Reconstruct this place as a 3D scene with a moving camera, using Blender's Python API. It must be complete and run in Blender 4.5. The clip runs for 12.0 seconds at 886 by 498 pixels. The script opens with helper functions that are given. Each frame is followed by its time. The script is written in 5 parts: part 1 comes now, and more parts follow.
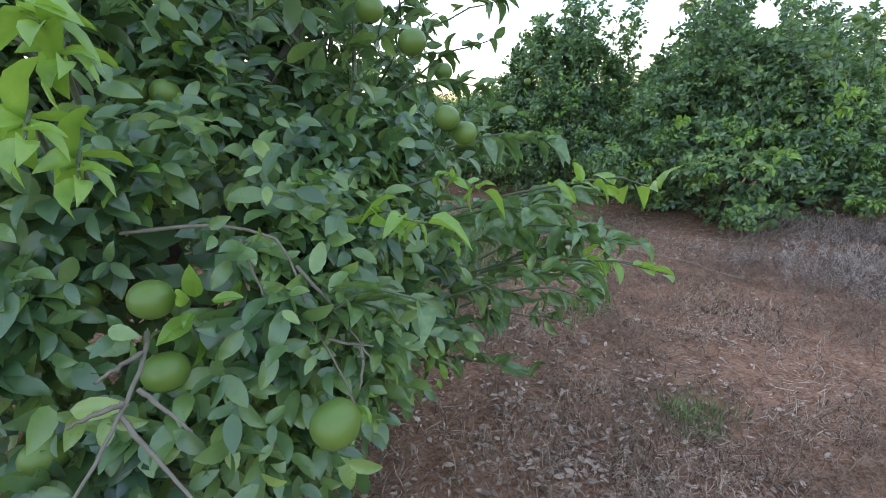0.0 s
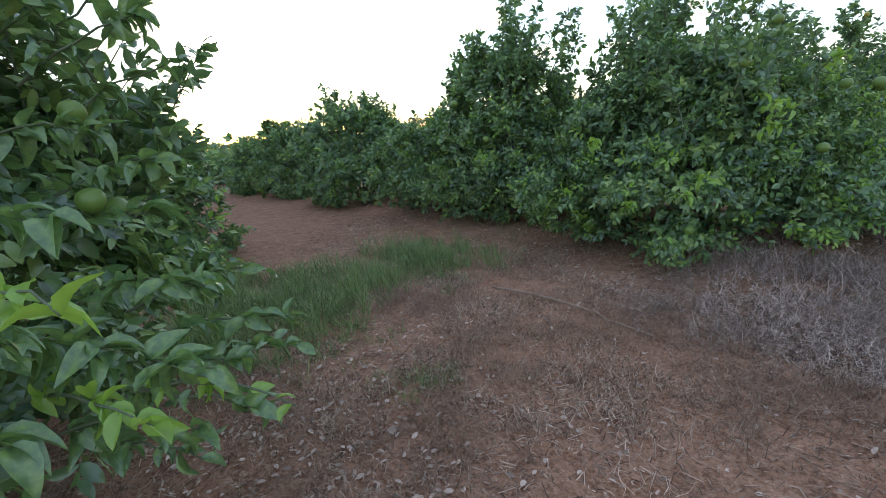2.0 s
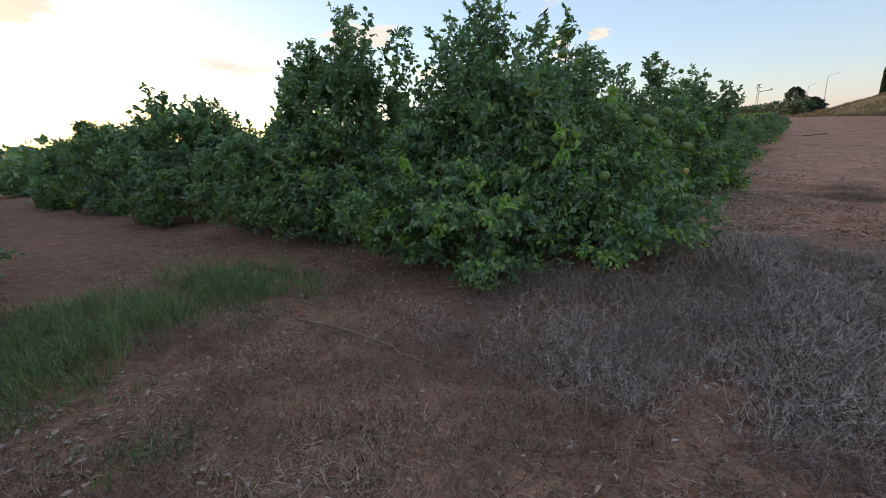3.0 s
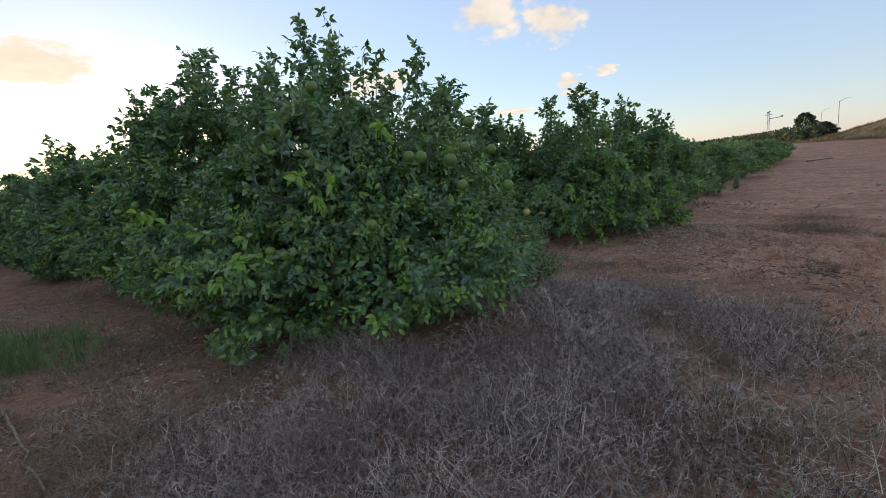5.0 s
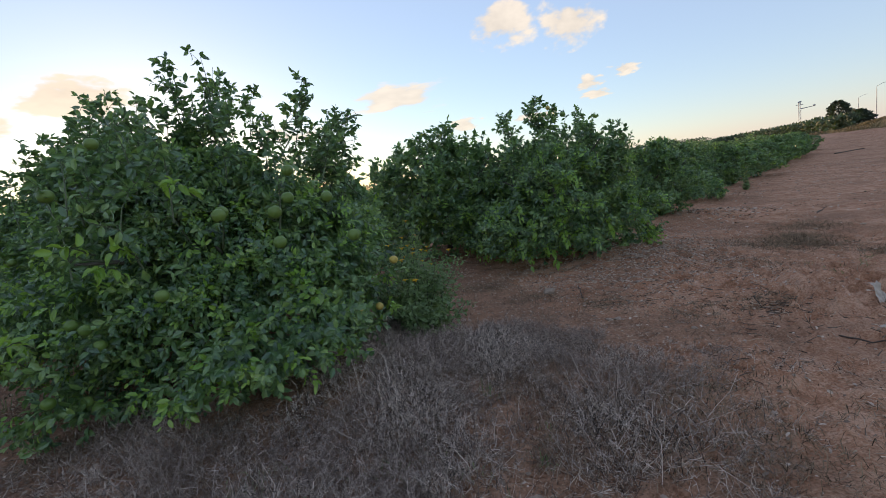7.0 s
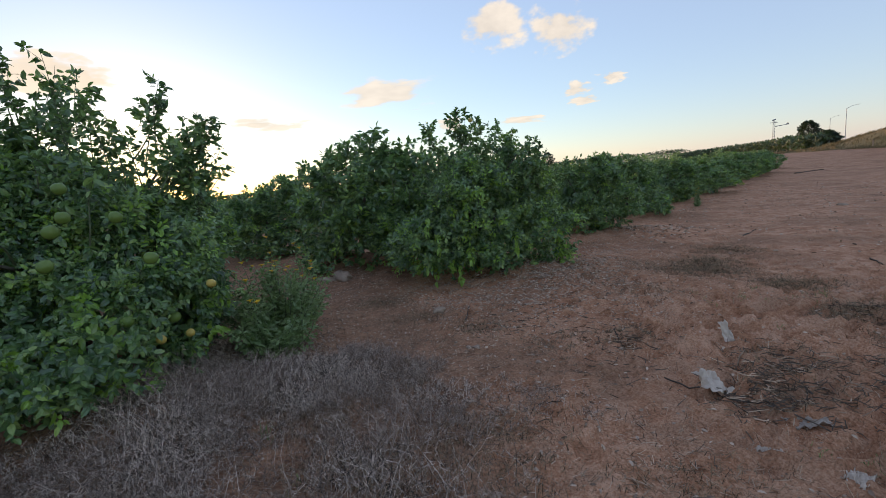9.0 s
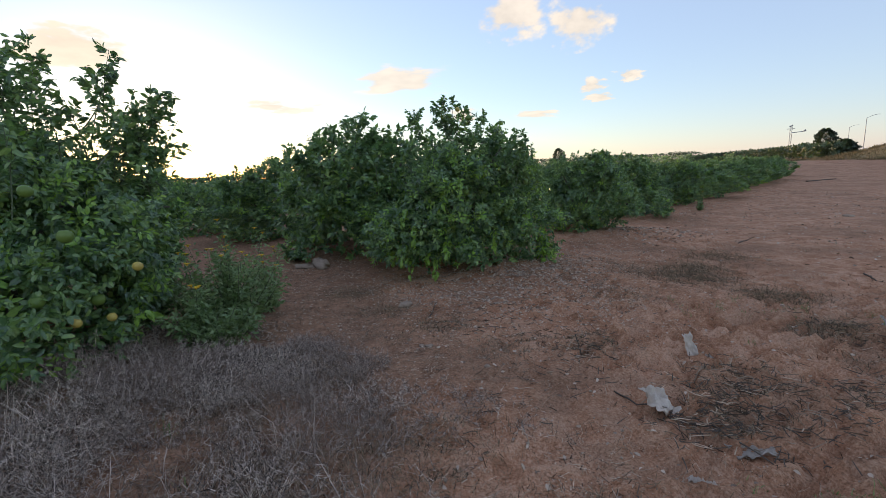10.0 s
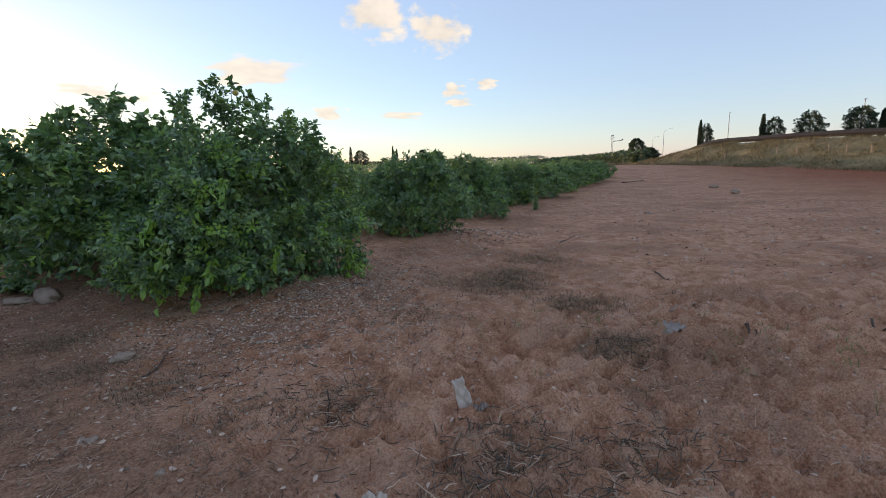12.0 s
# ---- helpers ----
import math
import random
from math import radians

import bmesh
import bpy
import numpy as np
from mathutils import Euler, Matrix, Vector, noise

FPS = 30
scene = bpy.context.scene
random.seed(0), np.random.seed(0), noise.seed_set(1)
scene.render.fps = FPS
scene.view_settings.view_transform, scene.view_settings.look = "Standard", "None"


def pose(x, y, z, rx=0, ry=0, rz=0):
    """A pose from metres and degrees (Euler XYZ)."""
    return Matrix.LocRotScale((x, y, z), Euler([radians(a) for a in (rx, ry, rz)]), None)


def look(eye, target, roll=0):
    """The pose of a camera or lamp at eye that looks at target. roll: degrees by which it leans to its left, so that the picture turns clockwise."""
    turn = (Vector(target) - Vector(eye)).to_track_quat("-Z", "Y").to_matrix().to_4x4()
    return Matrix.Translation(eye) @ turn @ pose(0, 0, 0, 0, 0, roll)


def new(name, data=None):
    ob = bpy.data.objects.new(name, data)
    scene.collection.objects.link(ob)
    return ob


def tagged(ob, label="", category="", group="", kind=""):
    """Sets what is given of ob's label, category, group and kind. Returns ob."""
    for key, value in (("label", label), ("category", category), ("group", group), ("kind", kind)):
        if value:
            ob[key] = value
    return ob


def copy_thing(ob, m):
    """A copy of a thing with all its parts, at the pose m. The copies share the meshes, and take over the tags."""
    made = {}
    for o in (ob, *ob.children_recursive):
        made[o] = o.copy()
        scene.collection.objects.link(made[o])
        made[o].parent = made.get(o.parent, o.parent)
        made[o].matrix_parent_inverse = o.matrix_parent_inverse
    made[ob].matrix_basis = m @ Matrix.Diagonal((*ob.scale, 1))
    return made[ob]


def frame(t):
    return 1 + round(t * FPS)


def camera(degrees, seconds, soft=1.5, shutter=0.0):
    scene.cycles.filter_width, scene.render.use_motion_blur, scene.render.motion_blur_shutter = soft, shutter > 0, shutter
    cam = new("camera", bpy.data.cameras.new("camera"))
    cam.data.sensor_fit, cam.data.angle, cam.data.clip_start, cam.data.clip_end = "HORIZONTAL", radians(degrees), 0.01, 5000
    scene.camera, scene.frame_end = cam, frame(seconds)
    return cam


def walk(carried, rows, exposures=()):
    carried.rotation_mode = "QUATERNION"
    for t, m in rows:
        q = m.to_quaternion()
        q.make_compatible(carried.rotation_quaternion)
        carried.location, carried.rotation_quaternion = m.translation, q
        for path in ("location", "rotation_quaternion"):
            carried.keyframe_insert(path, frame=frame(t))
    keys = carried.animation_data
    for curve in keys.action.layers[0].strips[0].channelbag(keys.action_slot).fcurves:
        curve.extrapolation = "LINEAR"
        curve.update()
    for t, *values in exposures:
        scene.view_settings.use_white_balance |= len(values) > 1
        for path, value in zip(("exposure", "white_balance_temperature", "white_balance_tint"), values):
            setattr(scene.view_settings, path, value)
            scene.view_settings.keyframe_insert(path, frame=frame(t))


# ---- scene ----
cam = camera(91.1, 12.0, soft=0.9)
METRES, EYE, TILT, LEAN, TURN = 9.6, 1.38, -18.5, 4.0, 0.0
ROWS = [
    (0.0, 0.0, 0.0, 0.0, 0.0, 0.0, -0.0),
    (0.5, 0.0372, 0.0081, 0.0045, 5.91, 0.93, 2.28),
    (1.0, 0.0728, 0.0188, 0.0128, 10.62, 0.55, 2.99),
    (1.5, 0.1021, 0.0415, 0.0182, 7.41, 0.03, 0.45),
    (2.0, 0.1314, 0.0561, 0.0241, 2.35, 2.46, 1.38),
    (2.5, 0.1702, 0.0661, 0.0296, -0.46, 3.48, 1.68),
    (3.0, 0.2103, 0.0833, 0.0314, -12.08, 4.03, 3.06),
    (5.0, 0.4357, 0.1034, 0.0441, -9.59, 8.91, 4.27),
    (5.5, 0.487, 0.1139, 0.0547, -8.77, 8.23, 6.12),
    (6.0, 0.5307, 0.1177, 0.0615, -7.77, 8.6, 6.25),
    (6.5, 0.5596, 0.1194, 0.067, -4.94, 8.91, 6.2),
    (7.0, 0.5968, 0.1221, 0.0766, -5.8, 10.42, 6.01),
    (7.5, 0.6362, 0.1114, 0.0813, -7.14, 13.12, 3.14),
    (9.5, 0.7643, 0.1208, 0.0966, -8.99, 9.01, 4.04),
    (10.0, 0.7923, 0.1306, 0.0975, -8.17, 8.86, 1.06),
    (10.5, 0.8272, 0.1478, 0.1082, -8.12, 8.57, 2.25),
    (11.0, 0.8652, 0.1719, 0.1159, -8.55, 7.29, 3.59),
    (11.5, 0.8986, 0.1989, 0.1212, -9.92, 6.51, 3.72),
    (12.0, 0.94, 0.2134, 0.1299, -24.47, 7.91, 5.95),
]
EV = 2.0
walk(cam, [(t, pose(0, 0, EYE, TILT, LEAN, TURN) @ pose(METRES * x, METRES * y, METRES * z, 90 + pitch, roll, yaw)) for t, x, y, z, yaw, pitch, roll in ROWS],
     exposures=[(0.0, EV + 1.35), (1.0, EV + 1.4), (1.5, EV + 1.25), (2.5, EV + 0.38), (3.0, EV + 0.06), (7.5, EV), (9.5, EV - 0.03), (10.5, EV + 0.16), (12.0, EV + 0.04)])

# ---- sky and sun: a clear evening, the sun just above the horizon ----
SUN_AZ, SUN_EL = -25.6, 1.8          # degrees from +y towards +x, and above the horizon
world = bpy.data.worlds.new("evening_sky")
scene.world = world
world.use_nodes = True
wn = world.node_tree.nodes
sky = wn.new("ShaderNodeTexSky")
sky.sky_type = "NISHITA"
sky.sun_disc = False
sky.sun_elevation, sky.sun_rotation = radians(SUN_EL + 2.5), radians(SUN_AZ)
sky.air_density, sky.dust_density, sky.ozone_density = 1.0, 0.3, 2.0
wn["Background"].inputs["Strength"].default_value = 0.05
# scattered light that the clear-sky model leaves out, the same all round
scatter = wn.new("ShaderNodeMix")
scatter.data_type, scatter.blend_type = "RGBA", "ADD"
scatter.inputs[0].default_value = 1.0
scatter.inputs[7].default_value = (1.53, 1.70, 2.46, 1)
world.node_tree.links.new(sky.outputs["Color"], scatter.inputs[6])
world.node_tree.links.new(scatter.outputs[2], wn["Background"].inputs["Color"])


def bearing(az, el, dist, origin=(0, 0, 1.38)):
    """The place at that azimuth and elevation, dist metres away."""
    a, e, dist = radians(az), radians(el), float(dist)
    return Vector(origin) + dist * Vector((math.sin(a) * math.cos(e), math.cos(a) * math.cos(e), math.sin(e)))


sun = new("sun", bpy.data.lights.new("sun", "SUN"))
sun.data.energy, sun.data.angle, sun.data.color = 1.3, radians(0.6), (1.0, 0.62, 0.34)
sun.matrix_world = look(bearing(SUN_AZ, SUN_EL, 100), (0, 0, 1.38))

# ---- materials ----


def material(name, rough=0.6, spec=0.3):
    m = bpy.data.materials.new(name)
    m.use_nodes = True
    n, l = m.node_tree.nodes, m.node_tree.links
    b = n["Principled BSDF"]
    b.inputs["Roughness"].default_value = rough
    b.inputs["Specular IOR Level"].default_value = spec
    return m, n, l, b


def ramp(n, stops):
    r = n.new("ShaderNodeValToRGB")
    el = r.color_ramp.elements
    while len(el) < len(stops):
        el.new(0.5)
    for e, (p, c) in zip(el, stops):
        e.position, e.color = p, (*c, 1)
    return r


def noise_tex(n, l, scale, detail=4.0, rough=0.55, vec=None):
    t = n.new("ShaderNodeTexNoise")
    t.inputs["Scale"].default_value, t.inputs["Detail"].default_value, t.inputs["Roughness"].default_value = scale, detail, rough
    if vec is not None:
        l.new(vec, t.inputs["Vector"])
    return t


def mixed(n, l, fac, a, b):
    m = n.new("ShaderNodeMix")
    m.data_type = "RGBA"
    for sock, v in ((m.inputs[0], fac), (m.inputs[6], a), (m.inputs[7], b)):
        if isinstance(v, (int, float)):
            sock.default_value = v
        elif isinstance(v, tuple):
            sock.default_value = (*v, 1)
        else:
            l.new(v, sock)
    return m.outputs[2]


def maths(n, l, op, a, b=0.0, c=0.0):
    m = n.new("ShaderNodeMath")
    m.operation = op
    for sock, v in zip(m.inputs, (a, b, c)):
        if isinstance(v, (int, float)):
            sock.default_value = v
        else:
            l.new(v, sock)
    return m.outputs[0]


def leaf_material(name, stops, thin=0.25, rough=0.42, glow=(0.25, 0.42, 0.09)):
    """A leaf: glossy skin over thin tissue that lets light through; every leaf has its own shade."""
    m, n, l, b = material(name, rough, 1.0)
    geo = n.new("ShaderNodeNewGeometry")
    obj = n.new("ShaderNodeTexCoord")
    patch = noise_tex(n, l, 3.4, 3, 0.6, obj.outputs["Object"])
    grain = noise_tex(n, l, 60, 3, 0.6, obj.outputs["Object"])
    mix = maths(n, l, "ADD", maths(n, l, "MULTIPLY", geo.outputs["Random Per Island"], 0.62), maths(n, l, "MULTIPLY_ADD", patch.outputs[0], 1.5, -0.56))
    r = ramp(n, stops)
    l.new(mix, r.inputs[0])
    col = mixed(n, l, maths(n, l, "MULTIPLY", grain.outputs[0], 0.45), r.outputs[0], stops[0][1])
    l.new(col, b.inputs["Base Color"])
    l.new(maths(n, l, "MULTIPLY_ADD", grain.outputs[0], 0.25, rough - 0.1), b.inputs["Roughness"])
    t = n.new("ShaderNodeBsdfTranslucent")
    l.new(mixed(n, l, 0.5, col, glow), t.inputs["Color"])
    s = n.new("ShaderNodeMixShader")
    s.inputs[0].default_value = thin
    l.new(b.outputs[0], s.inputs[1])
    l.new(t.outputs[0], s.inputs[2])
    l.new(s.outputs[0], n["Material Output"].inputs["Surface"])
    return m


def plain_material(name, dark, light, scale=12.0, rough=0.8, spec=0.2, bump=0.3, island=False, dist=0.01, stain=None, lo=0.25, hi=0.8):
    """A rough natural surface: two shades blended by noise at two scales, with relief."""
    m, n, l, b = material(name, rough, spec)
    obj = n.new("ShaderNodeTexCoord")
    a = noise_tex(n, l, scale, 6, 0.65, obj.outputs["Object"])
    c = noise_tex(n, l, scale * 0.13, 3, 0.5, obj.outputs["Object"])
    f = maths(n, l, "ADD", maths(n, l, "MULTIPLY", a.outputs[0], 0.7), maths(n, l, "MULTIPLY", c.outputs[0], 0.4))
    if island:
        geo = n.new("ShaderNodeNewGeometry")
        f = maths(n, l, "ADD", maths(n, l, "MULTIPLY", f, 0.35), maths(n, l, "MULTIPLY", geo.outputs["Random Per Island"], 0.7))
    r = ramp(n, [(lo, dark), (hi, light)])
    l.new(f, r.inputs[0])
    col = r.outputs[0]
    if stain:                                        # weathered and fresher patches
        w = ramp(n, [(0.40, (0, 0, 0)), (0.60, (1, 1, 1))])
        l.new(noise_tex(n, l, 1.3, 4, 0.6, obj.outputs["Object"]).outputs[0], w.inputs[0])
        col = mixed(n, l, maths(n, l, "MULTIPLY", w.outputs[0], 0.6), col, stain)
    l.new(col, b.inputs["Base Color"])
    if bump:
        bp = n.new("ShaderNodeBump")
        bp.inputs["Strength"].default_value, bp.inputs["Distance"].default_value = bump, dist
        l.new(a.outputs[0], bp.inputs["Height"])
        l.new(bp.outputs[0], b.inputs["Normal"])
    return m


LEAF = leaf_material("citrus_leaf", [(0.0, (0.034, 0.084, 0.046)), (0.4, (0.118, 0.220, 0.078)), (0.75, (0.265, 0.405, 0.105)), (1.0, (0.42, 0.55, 0.13))], 0.32, 0.29)
YOUNG = leaf_material("young_citrus_leaf", [(0.0, (0.17, 0.34, 0.05)), (0.6, (0.28, 0.47, 0.065)), (1.0, (0.42, 0.56, 0.10))], 0.42, 0.36, (0.5, 0.7, 0.08))
BARK = plain_material("citrus_bark", (0.07, 0.06, 0.05), (0.19, 0.17, 0.14), 30, 0.85, 0.2, 0.6)
TWIG = plain_material("green_twig", (0.06, 0.09, 0.045), (0.17, 0.19, 0.11), 25, 0.7, 0.3, 0.3)
FRUIT = plain_material("green_citrus_peel", (0.085, 0.155, 0.028), (0.16, 0.235, 0.045), 9, 0.42, 0.45, 0.15, dist=0.002)
RIPE = plain_material("yellow_citrus_peel", (0.38, 0.29, 0.06), (0.56, 0.42, 0.10), 9, 0.42, 0.45, 0.15, dist=0.002)
STRAW = plain_material("dry_grass", (0.06, 0.042, 0.030), (0.74, 0.56, 0.40), 8, 0.85, 0.15, 0, True, stain=(0.20, 0.13, 0.085), lo=0.36, hi=0.84)
STAND = plain_material("grey_dry_grass", (0.045, 0.035, 0.030), (0.84, 0.68, 0.55), 8, 0.85, 0.15, 0, True, stain=(0.25, 0.185, 0.145), lo=0.36, hi=0.80)
WEEDS = plain_material("dark_dry_weed", (0.05, 0.036, 0.022), (0.36, 0.27, 0.17), 8, 0.85, 0.15, 0, True)
GRASS = plain_material("green_grass", (0.095, 0.155, 0.05), (0.26, 0.34, 0.115), 8, 0.6, 0.3, 0, True)
LITTER = plain_material("dead_leaf", (0.11, 0.066, 0.044), (0.58, 0.45, 0.34), 14, 0.8, 0.2, 0, True, lo=0.12, hi=0.68)

# ---- the ground: one sheet, dense along the walk, out to the horizon ----
AXIS = np.array((0.75, 0.66))                     # the headland runs along this
D_KNOTS = (-300, -20, 0, 10, 20, 35, 60, 90, 140, 600)
Z_KNOTS = (0.5, 0.3, -0.03, -0.45, -0.80, -0.95, -0.80, 0.65, 1.0, 3.0)
ROW_ENDS = [(4.2, 6.1), (9.1, 10.2), (13.7, 14.2)] + [(13.0 + 4.45 * k, 14.7 + 3.5 * k) for k in range(1, 9)]
ROW_WAY = np.array((-0.68, 0.733))


def smooth(a, b, x):
    t = np.clip((x - a) / (b - a), 0, 1)
    return t * t * (3 - 2 * t)


def bank_depth(x, y):
    """Metres behind the foot of the road embankment."""
    ax, ay, bx, by = 77.0, 71.0, 69.0, 21.0
    dx, dy = ax - bx, ay - by
    n = math.hypot(dx, dy)
    return (x - bx) * dy / n - (y - by) * dx / n


def bank_end(x, y):
    """0 before the embankment begins, 1 along it."""
    return smooth(-0.04, 0.28, ((x - 77.0) * -8.0 + (y - 71.0) * -50.0) / 2564.0)


def lay(x, y):
    """The height of the ground, without its fine relief."""
    x, y = np.asarray(x, float), np.asarray(y, float)
    d = x * AXIS[0] + y * AXIS[1]
    z = sum(np.interp(d + o, D_KNOTS, Z_KNOTS) for o in (-3, -1, 1, 3)) / 4
    for i, (rx, ry) in enumerate(ROW_ENDS):        # raised tree beds
        u = (x - rx) * ROW_WAY[0] + (y - ry) * ROW_WAY[1]
        v = (x - rx) * ROW_WAY[1] - (y - ry) * ROW_WAY[0]
        z = z + 0.24 * np.exp(-(v / 1.35) ** 2) * smooth(-4.6, -1.6, u) * (1 - 0.6 * smooth(2, 12, u))
    return z + 3.2 * smooth(0, 15, bank_depth(x, y)) * bank_end(x, y)


def soil_zone(x, y):
    """1 on the bare trodden soil of the headland, 0 under grass and litter."""
    v = (x - 6.3) * 0.66 - (y - 4.6) * 0.75        # metres out from the row ends
    return np.maximum(smooth(0.4, 2.2, v), smooth(7.2, 8.6, x + (y - 5) * 0.12))


def bare_soil(x, y):
    """soil_zone for one place."""
    def step(a, b, q):
        t = min(1.0, max(0.0, (q - a) / (b - a)))
        return t * t * (3 - 2 * t)
    return max(step(0.4, 2.2, (x - 6.3) * 0.66 - (y - 4.6) * 0.75), step(7.2, 8.6, x + (y - 5) * 0.12))


def dents(x, y):
    """Footprints in loose sand: oval pits with a pushed-up rim, one to a cell of the plan."""
    h, size = 0.0, 0.27
    ci, cj = math.floor(x / size), math.floor(y / size)
    for i in (ci - 1, ci, ci + 1):
        for j in (cj - 1, cj, cj + 1):
            r = noise.cell_vector(Vector((i + 0.5, j + 0.5, 2.5)))
            a = r.z * 3.1
            dx, dy = x - (i + r.x) * size, y - (j + r.y) * size
            u, v = dx * math.cos(a) + dy * math.sin(a), (dy * math.cos(a) - dx * math.sin(a)) * 1.5
            d = math.hypot(u, v)
            if d < 0.30:
                h += (0.35 + r.x * 0.65) * (-0.078 * math.exp(-(d / 0.10) ** 2) + 0.040 * math.exp(-((d - 0.165) / 0.05) ** 2))
    return h


def relief(x, y):
    n = noise.noise(Vector((x * 0.7, y * 0.7, 3))) * 0.035 + noise.noise(Vector((x * 2.3, y * 2.3, 7))) * 0.018
    s = bare_soil(x, y)
    loose = max(0.0, min(1.0, (x - 8.6) / 1.2)) * max(0.0, min(1.0, (7.2 - y) / 1.5))   # churned sand
    if loose:
        n += loose * dents(x, y)
        n += loose * 0.55 * (0.25 - abs(noise.noise(Vector((x * 2.9 + 4, y * 4.2, 8))))) * 0.31 + loose * (0.25 - abs(noise.noise(Vector((x * 5.2, y * 6.4, 6))))) * 0.20
    n += s * ((0.35 - abs(noise.noise(Vector((x * 3.6, y * 3.6, 1))))) * 0.12 + (0.3 - abs(noise.noise(Vector((x * 7.5, y * 7.5, 2))))) * 0.045 * min(1.0, max(0.0, x - 8.2)))
    return n + noise.noise(Vector((x * 14, y * 14, 5))) * 0.006


def floor_at(x, y):
    return float(lay(x, y)) + relief(x, y)


def axis_steps(lo, hi, step, far):
    inner = np.arange(lo, hi, step)
    gap, right, left = step, hi, lo
    rights, lefts = [], []
    while right < far:
        rights.append(right)
        gap *= 1.17
        right += gap
    gap = step
    left -= gap
    while left > -far:
        lefts.append(left)
        gap *= 1.17
        left -= gap
    return np.array(lefts[::-1] + list(inner) + rights)


def build_ground():
    xs, ys = axis_steps(-2.4, 14.8, 0.052, 3500), axis_steps(0.0, 10.0, 0.052, 3500)
    xs = np.unique(np.round(np.concatenate((xs[(xs < 54) | (xs > 114)], np.arange(54, 114, 2.0))), 3))     # the bank needs finer steps
    ys = np.unique(np.round(np.concatenate((ys[(ys < 12) | (ys > 100)], np.geomspace(10.1, 100, 60))), 3))
    X, Y = np.meshgrid(xs, ys)
    Z = lay(X, Y)
    for j, y in enumerate(ys):
        for i, x in enumerate(xs):
            if abs(x) < 60 and abs(y) < 60:
                Z[j, i] += relief(x, y)
    me = bpy.data.meshes.new("ground")
    nx, ny = len(xs), len(ys)
    idx = np.arange(nx * ny).reshape(ny, nx)
    quads = np.stack((idx[:-1, :-1], idx[:-1, 1:], idx[1:, 1:], idx[1:, :-1]), -1).reshape(-1, 4)
    fill_mesh(me, np.stack((X, Y, Z), -1).reshape(-1, 3), quads, True)
    d = X * AXIS[0] + Y * AXIS[1]
    for key, val in (("soil", soil_zone(X, Y)), ("bank", smooth(-1, 3, bank_depth(X, Y)) * bank_end(X, Y)),
                     ("red", smooth(8, 30, (X - 8) * 0.66 - (Y - 6) * 0.75 + d * 0.05) * smooth(20, 45, d))):
        at = me.attributes.new(key, "FLOAT", "POINT")
        at.data.foreach_set("value", np.ascontiguousarray(val.reshape(-1), dtype=np.float32))
    ob = new("ground", me)
    me.materials.append(ground_material())
    return tagged(ob, "reddish sandy soil strewn with dry grass and dead leaves", "ground", kind="structure")


